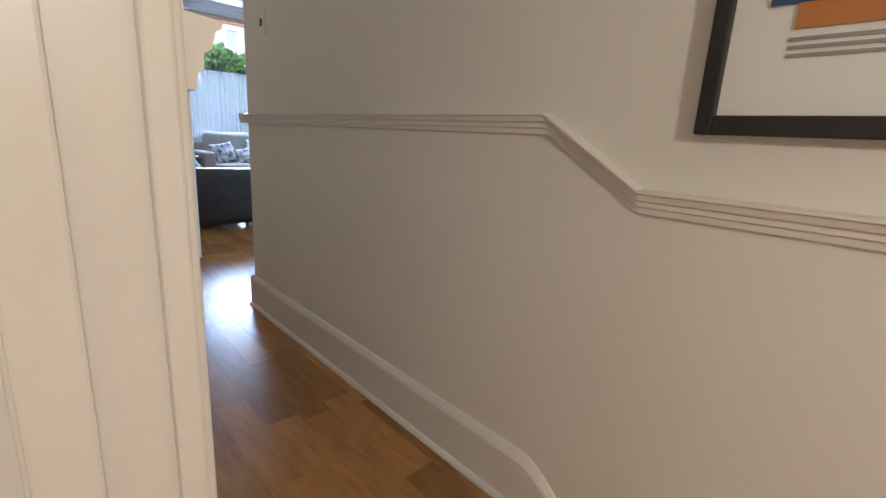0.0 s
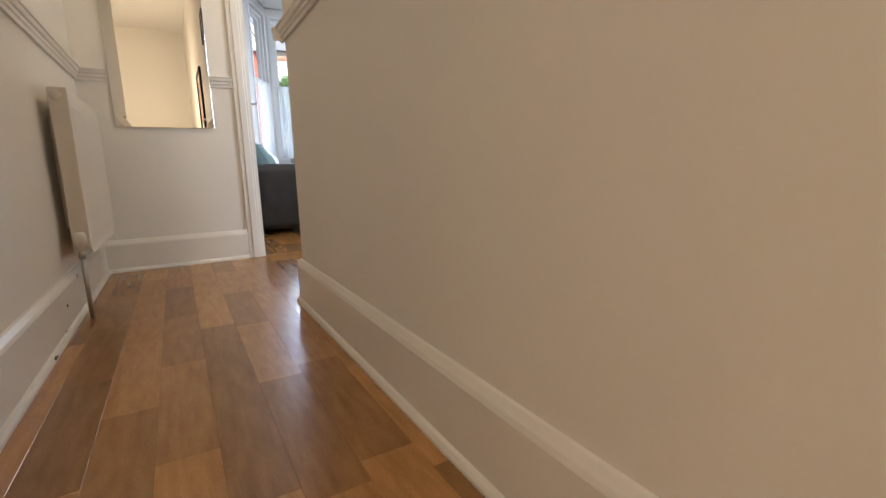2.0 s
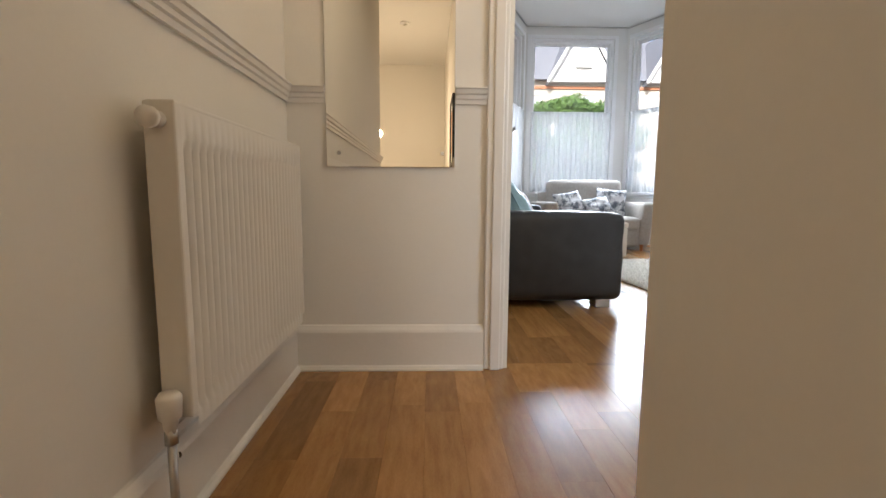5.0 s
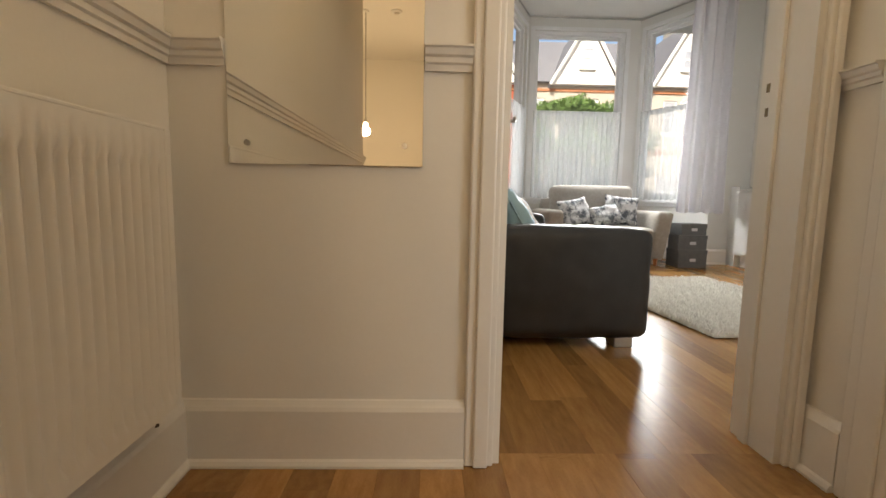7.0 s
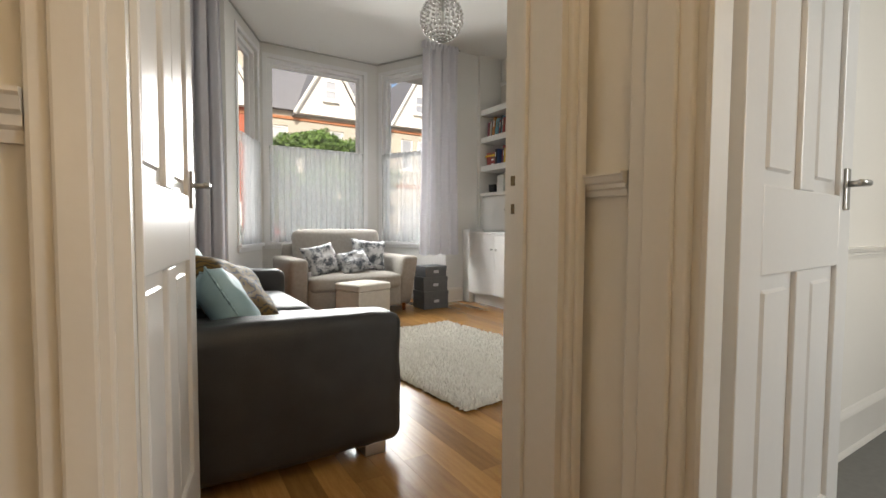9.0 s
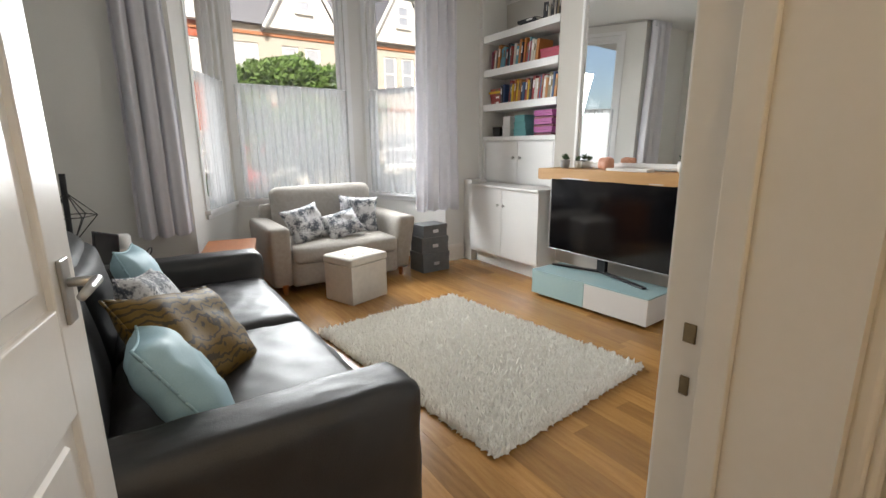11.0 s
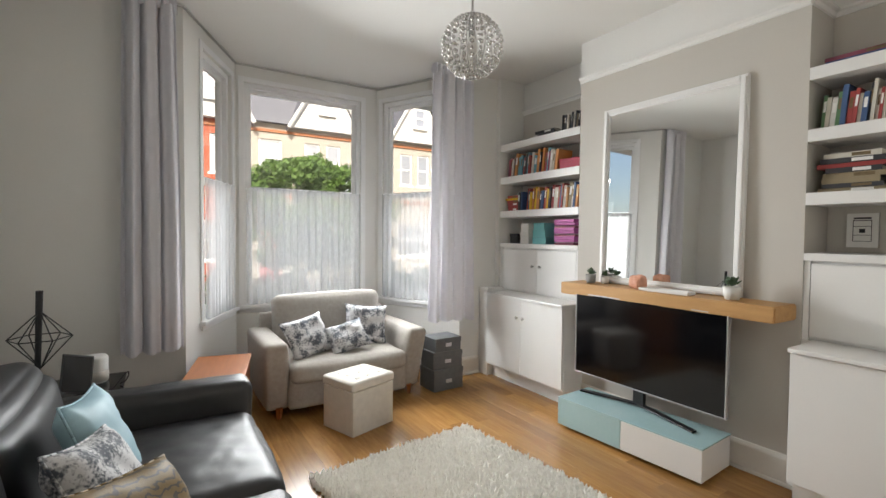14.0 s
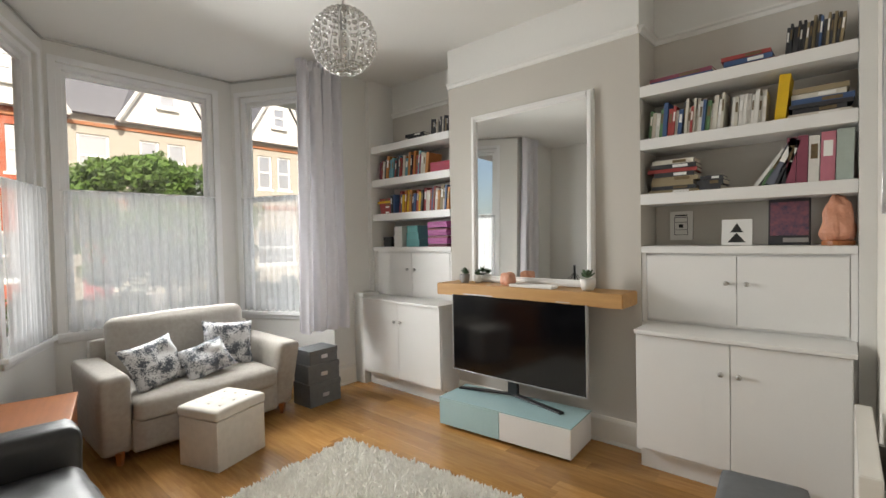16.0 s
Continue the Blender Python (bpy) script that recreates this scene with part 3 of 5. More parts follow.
bay_side(1, BAY[0], BAY[1], 0.34, 0.12, "white sash window at the side of the bay")
bay_side(2, BAY[1], BAY[2], 0.08, 0.20, "wide white sash window in the middle of the bay")
bay_side(3, BAY[2], BAY[3], 0.10, 0.34, "white sash window at the side of the bay")
wires = [o for o in bpy.data.objects if o.name.startswith("curtain_wire")]
for o, w in zip(sorted(wires, key=lambda o: o.name), ("window_1", "window_2", "window_3")):
    o.matrix_world = bpy.data.objects[w].matrix_world.copy()
    o.name = "curtain_rod"
cr = bmesh.new()
for p, q in zip(BAY, BAY[1:]):
    rod(cr, (p[0], p[1] - 0.04, CZ - 0.02), (q[0], q[1] - 0.04, CZ - 0.02), 0.010, n=8)
rod(cr, (2.86, FW - 0.09, CZ - 0.03), (BAY[0][0], BAY[0][1] - 0.04, CZ - 0.02), 0.011, n=8)
rod(cr, (BAY[3][0], BAY[3][1] - 0.04, CZ - 0.02), (6.0, FW - 0.09, CZ - 0.03), 0.011, n=8)
track = tagged(part("curtain_track", cr, CHROME), "thin metal curtain track following the bay ceiling", "curtain track")
for x, w, rz, folds, sd in ((2.98, 0.44, 10, 3.4, 1.3), (5.68, 0.60, -3, 4.2, 7.9)):
    t = thing("curtain", pose(x, FW - 0.12, 0.66, 0, 0, rz), "long silver-grey pleated curtain drawn open", "curtain", "curtains at the bay")
    part("drape", cloth(w, 2.62, folds, 0.05, sd, 130, 26, 0.16), CURTAIN, t, "", True)
    part("heading", cloth(w * 0.88, 0.09, folds * 2.2, 0.035, sd + 5, 100, 3), CURTAIN, t, "", True).location = (0, 0, 2.58)


# ---- hallway things ----
def radiator(name, m, w, h, label):
    """A pressed panel radiator: x along the wall, y out of it."""
    t = thing(name, m, label, "radiator")
    bm = bmesh.new()
    n = int(w / 0.033)
    prof = []
    for k in range(n * 6 + 1):
        u = k / 6
        prof.append((0.02 + (w - 0.04) * k / (n * 6), 0.018 * (0.5 + 0.5 * math.cos(u * math.tau)) ** 0.45))
    zs = [(0.0, 0), (0.03, 0), (0.055, 1), (h - 0.085, 1), (h - 0.06, 0), (h, 0)]
    grid = [[bm.verts.new((x, 0.095 - (0.018 - d if f else 0), z)) for x, d in prof] for z, f in zs]
    for p, q in zip(grid, grid[1:]):
        for i in range(len(prof) - 1):
            bm.faces.new((p[i + 1], p[i], q[i], q[i + 1]))
    part("front_panel", bm, RADIATOR, t, "", True)
    part("back_panel", boxes((0.0, w, 0.035, 0.045, 0.0, h), bevel=0.003), RADIATOR, t)
    part("side_cover", boxes((-0.004, 0.02, 0.035, 0.097, 0.03, h + 0.006), bevel=0.004), RADIATOR, t)
    part("side_cover", boxes((w - 0.02, w + 0.004, 0.035, 0.097, 0.03, h + 0.006), bevel=0.004), RADIATOR, t)
    part("top_grille", boxes((0, w, 0.04, 0.094, h, h + 0.008), bevel=0.002), RADIATOR, t)
    bm = rod(bmesh.new(), (-0.03, 0.065, h - 0.03), (0.01, 0.065, h - 0.03), 0.016)
    rod(bm, (-0.045, 0.065, h - 0.03), (-0.03, 0.065, h - 0.03), 0.02)
    part("bleed_plug", bm, RADIATOR, t, "", True)
    v = part("valve", lathe(bmesh.new(), [(0.012, 0.0), (0.015, 0.03), (0.022, 0.035), (0.024, 0.075), (0.018, 0.085)], 16, (-0.03, 0.065, 0.01)), TRIM, t, "white radiator valve", True)
    bm = rod(bmesh.new(), (-0.03, 0.065, 0.03), (0.02, 0.065, 0.03), 0.011)
    rod(bm, (-0.03, 0.065, -0.26), (-0.03, 0.065, 0.02), 0.0085)
    rod(bm, (-0.03, 0.065, -0.01), (-0.03, 0.065, 0.02), 0.014, n=6)
    part("pipe", bm, CHROME, t, "bare metal feed pipe", True)
    for x in (0.15, w - 0.18):
        part("bracket", boxes((x, x + 0.03, 0.0, 0.036, 0.1, h - 0.1)), RADIATOR, t)
    return t


radiator("radiator", pose(HL + 0.115, 3.545, 0.262, 0, 0, 90) @ pose(0, 0, 0), 0.83, 0.655, "white panel radiator on the hallway wall")
bpy.data.objects["radiator"].matrix_world = Matrix(((0, 1, 0, HL), (1, 0, 0, 3.545), (0, 0, 1, 0.262), (0, 0, 0, 1)))

hm = thing("wall_mirror", pose(0, 0, 0), "frameless rectangular mirror fixed to the hallway wall", "mirror")
part("mirror_glass", B(1.815, 2.335, HB - 0.012, HB - 0.006, 0.86, 1.78, bevel=0.001), MIRROR, hm)
part("backing", B(1.817, 2.333, HB - 0.006, HB - 0.0005, 0.862, 1.778), PAPER, hm)
for x in (1.865, 2.285):
    for z in (0.915, 1.725):
        part("mirror_screw", rod(bmesh.new(), (x, HB - 0.016, z), (x, HB - 0.011, z), 0.008), CHROME, hm, "domed metal screw cap")

sw = thing("light_switch", pose(HR, 2.98, 1.60), "brass light switch plate on the hallway wall", "light switch")
part("plate", B(-0.008, -0.0005, -0.04, 0.04, -0.06, 0.06, bevel=0.003), CARD, sw)
part("rocker", B(-0.014, -0.007, -0.01, 0.01, -0.018, 0.018, bevel=0.002), INK, sw)

pp = thing("framed_poster", pose(HR, 0.47, 1.535), "black framed poster with an orange print and white mount", "picture")
for nm, r in (("frame", (-0.36, -0.33, -0.42, 0.42)), ("frame", (0.33, 0.36, -0.42, 0.42)), ("frame", (-0.33, 0.33, -0.42, -0.385)), ("frame", (-0.33, 0.33, 0.385, 0.42))):
    part(nm, B(-0.03, -0.001, r[0], r[1], r[2], r[3], bevel=0.003), INK, pp)
part("mount", B(-0.012, -0.002, -0.332, 0.332, -0.387, 0.387), CARD, pp)
part("print", boxes((-0.016, -0.0125, -0.25, 0.235, -0.245, 0.28)), BOOKS[4], pp, "orange printed artwork")
part("print_corner", boxes((-0.018, -0.0165, 0.205, 0.275, -0.205, 0.2)), BOOKS[1], pp, "blue printed block")
for k in range(3):
    part("caption_bar", boxes((-0.0145, -0.0125, -0.1 + 0.05 * k, 0.24, -0.264 - 0.013 * k, -0.258 - 0.013 * k)), POTG, pp)
for y, z in ((1.95, 2.15), (2.35, 2.15), (2.35, 1.80)):
    f = thing("small_frame", pose(HR, y, z), "small dark framed picture on the hallway wall", "picture", "small hallway frames")
    part("frame", boxes((-0.02, -0.001, -0.13, -0.11, -0.16, 0.16), (-0.02, -0.001, 0.11, 0.13, -0.16, 0.16), (-0.02, -0.001, -0.11, 0.11, -0.16, -0.14), (-0.02, -0.001, -0.11, 0.11, 0.14, 0.16), bevel=0.002), INK, f)
    part("picture", boxes((-0.01, -0.001, -0.11, 0.11, -0.14, 0.14)), CARD, f)

sd = thing("smoke_detector", pose(1.85, -0.9, CZ), "round white smoke detector on the ceiling", "smoke detector")
part("housing", lathe(bmesh.new(), [(0.06, -0.03), (0.075, -0.02), (0.078, -0.002)], 24), PVC, sd, "", True)
part("base", lathe(bmesh.new(), [(0.03, -0.045), (0.04, -0.03)], 20), POT, sd, "", True)


def pendant(x, y, z, watts):
    t = thing("pendant_light", pose(x, y, z), "lit bare bulb pendant hanging in the hallway", "pendant lamp", "hallway pendants")
    part("bulb", lathe(bmesh.new(), [(0.012, -0.055), (0.03, -0.04), (0.036, -0.015), (0.028, 0.012), (0.014, 0.03)], 16), BULB, t, "glowing warm bulb", True)
    part("holder", rod(bmesh.new(), (0, 0, 0.03), (0, 0, 0.085), 0.018), CHROME, t)
    part("flex", rod(bmesh.new(), (0, 0, 0.085), (0, 0, CZ - z - 0.03), 0.004, n=8), BLACK, t)
    part("rose", rod(bmesh.new(), (0, 0, CZ - z - 0.03), (0, 0, CZ - z - 0.001), 0.045), PVC, t)
    lamp = new("bulb_light", bpy.data.lights.new("bulb_light", "POINT"))
    lamp.data.energy, lamp.data.color, lamp.data.shadow_soft_size = watts, (1.0, 0.74, 0.45), 0.06
    lamp.matrix_world = pose(x, y, z - 0.10)


pendant(1.42, -0.9, 1.80, 42)
pendant(2.95, 3.75, 2.70, 9)


# ---- living room: seats ----
def leather_sofa():
    """Along y, its back to -x; origin on the floor at the middle."""
    t = thing("leather_sofa", pose(2.87, 6.83, 0), "black leather three-seat sofa with plump seats and low arms", "sofa")
    part("base", puff((1.08, 2.30, 0.24), 0.03, 8), LEATHER, t, "", True).location = (-0.02, 0, 0.20)
    for s in (-1, 1):
        a = part("arm", puff((1.22, 0.24, 0.58), 0.055, 28, (0.0, 0.012, 0.015), 0.005, 11, s * 3), LEATHER, t, "", True)
        a.location = (0.04, s * 1.13, 0.345)
        for x in (-0.45, 0.53):
            part("foot", B(x - 0.05, x + 0.05, s * 1.15 - 0.06, s * 1.15 + 0.06, 0, 0.055, bevel=0.004), CHROME, t, "flat chrome foot")
        c = part("seat_cushion", puff((0.86, 1.00, 0.20), 0.07, 34, (0.02, 0.0, 0.03), 0.0055, 9, s * 11), LEATHER, t, "", True)
        c.location = (0.20, s * 0.503, 0.37)
        b = part("back_cushion", puff((0.26, 1.02, 0.50), 0.09, 20, (0.03, 0, 0.0), 0.003, 5, s * 5), LEATHER, t, "", True)
        b.matrix_basis = pose(-0.40, s * 0.515, 0.60, 0, -9, 0)
        h = part("headrest", puff((0.24, 1.02, 0.24), 0.10, 16, (0.02, 0, 0.015), 0.003, 5, s * 8), LEATHER, t, "", True)
        h.matrix_basis = pose(-0.47, s * 0.515, 0.80, 0, -6, 0)
    part("back_panel", puff((0.10, 2.30, 0.60), 0.04, 6), LEATHER, t, "", True).location = (-0.60, 0, 0.44)
    return t


leather_sofa()


def cushion(m, w, h, d, material, label, seed, group="cushions on the leather sofa"):
    t = thing("cushion", m, label, "cushion", group)
    part("cover", pillow(w, h, d, seed), material, t, "", True)
    bm = bmesh.new()
    for a, b in (((-1, -1), (1, -1)), ((1, -1), (1, 1)), ((1, 1), (-1, 1)), ((-1, 1), (-1, -1))):
        pts = []
        for k in range(13):
            u = a[0] + (b[0] - a[0]) * k / 12
            v = a[1] + (b[1] - a[1]) * k / 12
            pin = 1 - 0.10 * (1 - u * u) * v * v - 0.10 * (1 - v * v) * u * u
            pts.append((u * w / 2 * pin, 0, v * h / 2 * pin))
        for p, q in zip(pts, pts[1:]):
            rod(bm, p, q, 0.005, n=6)
    part("piping", bm, material, t, "", True)
    return t


def leaning(x, y, z, rz, tilt, roll=0):
    return Matrix.Translation((x, y, z)) @ pose(0, 0, 0, 0, 0, rz) @ pose(0, 0, 0, tilt, 0, 0) @ pose(0, 0, 0, 0, roll, 0)


cushion(leaning(2.86, 6.02, 0.64, 94, -30, 8), 0.44, 0.42, 0.17, BLUE, "pale blue satin cushion slumped against the sofa back", 1.0)
cushion(leaning(2.93, 6.36, 0.65, 63, -36, 16), 0.60, 0.44, 0.18, MUSTARD, "mustard cushion with a dark embroidered pattern", 2.0)
cushion(leaning(2.84, 6.75, 0.66, 76, -28, 10), 0.42, 0.40, 0.15, PRINT, "grey floral cushion on the sofa", 3.0)
cushion(leaning(2.80, 7.12, 0.68, 84, -20, 6), 0.46, 0.46, 0.16, BLUE, "pale blue satin cushion leaning on the sofa back", 4.0)


def love_seat():
    """Faces -y; origin on the floor at the middle of its front."""
    t = thing("armchair", pose(4.495, 8.60, 0), "oatmeal fabric wide armchair with square flared arms", "armchair")
    part("base", puff((1.10, 0.80, 0.26), 0.02, 8), FABRIC, t, "", True).location = (0, 0.46, 0.20)
    part("seat_cushion", puff((1.09, 0.78, 0.17), 0.055, 18, (0, 0.015, 0.03), 0.004, 6), FABRIC, t, "", True).location = (0, 0.40, 0.375)
    part("back_cushion", puff((1.10, 0.22, 0.52), 0.08, 16, (0, 0.03, 0.01), 0.006, 5, 4), FABRIC, t, "", True).matrix_basis = pose(0, 0.74, 0.71, -10, 0, 0)
    part("back_frame", puff((1.30, 0.12, 0.72), 0.04, 8), FABRIC, t, "", True).location = (0, 0.87, 0.44)
    for s in (-1, 1):
        bm = puff((0.20, 0.92, 0.60), 0.045, 14, (0.01, 0, 0), 0.003, 6, s)
        for v in bm.verts:
            k = max(0.0, -v.co.y / 0.46) * (0.3 - v.co.z) / 0.6
            v.co.y += 0.14 * k
            v.co.x += s * 0.03 * (v.co.z + 0.3) / 0.6
        part("arm", bm, FABRIC, t, "", True).location = (s * 0.63, 0.46, 0.36)
        for y in (0.13, 0.85):
            part("foot", rod(bmesh.new(), (s * 0.62, y, 0), (s * 0.62, y, 0.09), 0.022, 0.030, 4), ORANGE, t, "short wooden foot")
    return t


love_seat()
G2 = "cushions on the armchair"
cushion(leaning(4.17, 8.93, 0.63, 12, -30, -10), 0.42, 0.38, 0.14, PRINT, "grey floral cushion on the armchair", 5.0, G2)
cushion(leaning(4.53, 8.88, 0.60, -4, -42, -14), 0.40, 0.30, 0.13, PRINT, "small ruched grey floral cushion on the armchair", 6.0, G2)
cushion(leaning(4.79, 9.06, 0.66, -10, -22, 6), 0.42, 0.40, 0.13, PRINT, "upright grey floral cushion on the armchair", 7.0, G2)

ot = thing("ottoman", pose(4.415, 8.30, 0, 0, 0, 19), "cream linen storage ottoman cube with a tufted lid", "ottoman")
part("box", B(-0.215, 0.215, -0.185, 0.185, 0.0, 0.345, bevel=0.006), LINEN, ot)
lid = puff((0.45, 0.39, 0.075), 0.022, 26, (0, 0, 0.012))
tufts = [(i * 0.12, j * 0.11) for i in (-1, 0, 1) for j in (-1, 0, 1)]
for v in lid.verts:
    if v.co.z > 0:
        v.co.z -= 0.014 * sum(math.exp(-((v.co.x - a) ** 2 + (v.co.y - b) ** 2) / 0.0009) for a, b in tufts)
lido = part("lid", lid, LINEN, ot, "", True)
lido.location = (0, 0, 0.385)
for a, b in tufts:
    part("button", lathe(bmesh.new(), [(0.010, 0), (0.009, 0.004), (0.004, 0.006)], 10, (a, b, 0.040)), LINEN, lido)

pf = thing("pouf", pose(5.30, 5.13, 0, 0, 0, 5), "dark grey upholstered cube stool by the radiator", "stool")
part("body", puff((0.42, 0.34, 0.42), 0.03, 8, (0, 0, 0.01)), BOXGREY, pf, "", True).location = (0, 0, 0.24)
part("base", B(-0.19, 0.19, -0.15, 0.15, 0, 0.04), BLACK, pf)

# rug: a base and thousands of short tufts
rg = thing("rug", pose(4.565, 6.775, 0, 0, 0, 6), "thick ivory shag rug on the oak floor", "rug")
part("backing", B(-0.65, 0.65, -0.915, 0.915, 0.001, 0.012, bevel=0.003), RUG, rg)
rnd = random.Random(4)
pv, pfc = [], []
for _ in range(15000):
    x, y = rnd.uniform(-0.66, 0.66), rnd.uniform(-0.925, 0.925)
    a, r = rnd.uniform(0, math.tau), rnd.uniform(0.012, 0.024)
    h = rnd.uniform(0.014, 0.046)
    lx, ly = rnd.uniform(-0.012, 0.012), rnd.uniform(-0.012, 0.012)
    i = len(pv)
    for k in range(3):
        pv.append((x + r * math.cos(a + k * 2.094), y + r * math.sin(a + k * 2.094), 0.010))
    pv.append((x + lx, y + ly, 0.010 + h))
    pfc += [(i, i + 1, i + 3), (i + 1, i + 2, i + 3), (i + 2, i, i + 3)]
me = bpy.data.meshes.new("pile")
me.from_pydata(pv, [], pfc)
me.materials.append(RUG)
pile = new("shag", me)
pile.parent = rg
tagged(pile, "shaggy ivory wool tufts", "", "", "stuff")

# ---- tables and boxes ----
st = thing("side_table", pose(3.395, 8.515, 0, 0, 0, -13), "orange-stained wooden side table beside the armchair", "side table")
part("top", B(-0.20, 0.20, -0.37, 0.37, 0.535, 0.565, bevel=0.006), ORANGE, st)
part("side_panel", B(-0.19, -0.165, -0.355, 0.355, 0.0, 0.535, bevel=0.003), ORANGE, st)
part("side_panel", B(0.165, 0.19, -0.355, 0.355, 0.0, 0.535, bevel=0.003), ORANGE, st)
part("shelf", B(-0.164, 0.164, -0.33, 0.33, 0.10, 0.125, bevel=0.003), ORANGE, st)
part("front_panel", B(-0.164, 0.164, -0.345, -0.325, 0.126, 0.534, bevel=0.003), ORANGE, st)

lt = thing("lamp_table", pose(2.52, 8.42, 0), "small black glass table in the corner", "side table")
part("top", B(-0.26, 0.30, -0.26, 0.26, 0.56, 0.58, bevel=0.004), SCREEN, lt)
part("shelf", B(-0.24, 0.28, -0.24, 0.24, 0.2, 0.215, bevel=0.003), BLACK, lt)
for x in (-0.23, 0.27):
    for y in (-0.23, 0.23):
        part("leg", rod(bmesh.new(), (x, y, 0), (x, y, 0.56), 0.016), CHROME, lt)
dl = thing("wire_lamp", pose(2.40, 8.30, 0.58), "black desk lamp with a geometric wire shade", "table lamp")
part("base", lathe(bmesh.new(), [(0.08, 0), (0.08, 0.015), (0.02, 0.022)], 20), BLACK, dl)
part("stem", rod(bmesh.new(), (0, 0, 0.02), (0.02, 0, 0.64), 0.014, 0.018, 10), BLACK, dl)
top, bot = Vector((0.02, 0, 0.52)), Vector((0.02, 0, 0.18))
ring = [Vector((0.02 + 0.15 * math.cos(k * math.tau / 6), 0.15 * math.sin(k * math.tau / 6), 0.36)) for k in range(6)]
for k in range(6):
    for p, q in ((top, ring[k]), (bot, ring[k]), (ring[k], ring[(k + 1) % 6])):
        part("shade_wire", rod(bmesh.new(), p, q, 0.0035, n=6), BLACK, dl)
tb = thing("tablet", Matrix.Translation((2.58, 8.26, 0.585)) @ pose(0, 0, 0, -20, 18, 35), "black tablet leaning on a stand", "tablet")
part("body", B(-0.09, 0.09, -0.006, 0.006, 0, 0.24, bevel=0.004), BLACK, tb)
part("screen", B(-0.08, 0.08, -0.009, -0.0065, 0.012, 0.228), SCREEN, tb)
sp = thing("speaker", pose(2.66, 8.50, 0.58), "small white cylindrical speaker on the black table", "speaker")
part("body", lathe(bmesh.new(), [(0.06, 0), (0.068, 0.01), (0.07, 0.16), (0.062, 0.175), (0.03, 0.178)], 24), CARD, sp, "", True)
part("grille", lathe(bmesh.new(), [(0.0705, 0.012), (0.0715, 0.05), (0.0705, 0.08)], 24), LINEN, sp, "", True)
cb = bmesh.new()
cp = [Vector((2.80 + 0.05 * math.sin(k * 0.6), 8.36 - 0.02 * k, 0.588 + 0.09 * math.sin(k * 0.45) ** 2)) for k in range(9)]
for p, q in zip(cp, cp[1:]):
    rod(cb, p, q, 0.004, n=6)
tagged(part("cable", cb, BLACK), "loose black cable curling on the black table", "cable")

for k, (w, d, h, z, rz) in enumerate(((0.36, 0.28, 0.215, 0, 2), (0.345, 0.27, 0.175, 0.216, -2), (0.32, 0.25, 0.135, 0.392, 3))):
    t = thing("storage_box", pose(5.50, 8.745, z, 0, 0, rz), "charcoal cloth storage box in a stack of three", "storage box", "stacked storage boxes")
    part("box", B(-w / 2 + 0.004, w / 2 - 0.004, -d / 2 + 0.004, d / 2 - 0.004, 0.0, h - 0.04, bevel=0.003), BOXGREY, t)
    part("lid", B(-w / 2, w / 2, -d / 2, d / 2, h - 0.05, h, bevel=0.004), BOXGREY, t)
    part("label_holder", B(-0.035, 0.035, -d / 2 - 0.004, -d / 2 + 0.003, h * 0.35, h * 0.35 + 0.035, bevel=0.001), SILVER, t, "small metal label holder")

# ---- chimney wall ----
mt = thing("mantel_shelf", pose(0, 0, 0), "thick golden oak beam mantel shelf", "shelf")
bm = B(6.075, CH - 0.001, 5.985, 7.66, 1.06, 1.16)
bmesh.ops.subdivide_edges(bm, edges=[e for e in bm.edges if abs(e.verts[0].co.y - e.verts[1].co.y) > 1], cuts=30)
bmesh.ops.bevel(bm, geom=[e for e in bm.edges if not e.is_boundary and e.calc_face_angle(0) > 1], offset=0.008, segments=2, affect="EDGES")
for v in bm.verts:
    if v.co.x < 6.3:
        v.co += Vector((noise.noise(v.co * 4), 0, noise.noise(v.co * 5 + Vector((9, 0, 0))))) * 0.006
part("beam", bm, OAK, mt)

m2 = thing("mantel_mirror", Matrix.Translation((CH - 0.035, 6.865, 1.165)) @ pose(0, 0, 0, 0, 1.2, 0), "large white framed mirror standing on the mantel", "mirror")
W2, H2 = 1.16, 1.50
for a in ((-W2 / 2, -W2 / 2 + 0.055, 0, H2), (W2 / 2 - 0.055, W2 / 2, 0, H2), (-W2 / 2 + 0.055, W2 / 2 - 0.055, 0, 0.055), (-W2 / 2 + 0.055, W2 / 2 - 0.055, H2 - 0.055, H2)):
    bm = B(-0.02, 0.018, *a, bevel=0.005)
    yy, zz = (a[0] + a[1]) / 2, (a[2] + a[3]) / 2
    if a[1] - a[0] < 0.1:
        box(bm, -0.032, -0.02, a[0] + 0.012, a[1] - 0.02, a[2] + 0.02, a[3] - 0.02, bevel=0.005)
    else:
        box(bm, -0.032, -0.02, a[0], a[1], a[2] + 0.012, a[3] - 0.02, bevel=0.005)
    part("frame", bm, WHITE, m2)
part("mirror_glass", B(-0.004, 0.004, -W2 / 2 + 0.05, W2 / 2 - 0.05, 0.05, H2 - 0.05), MIRROR, m2)

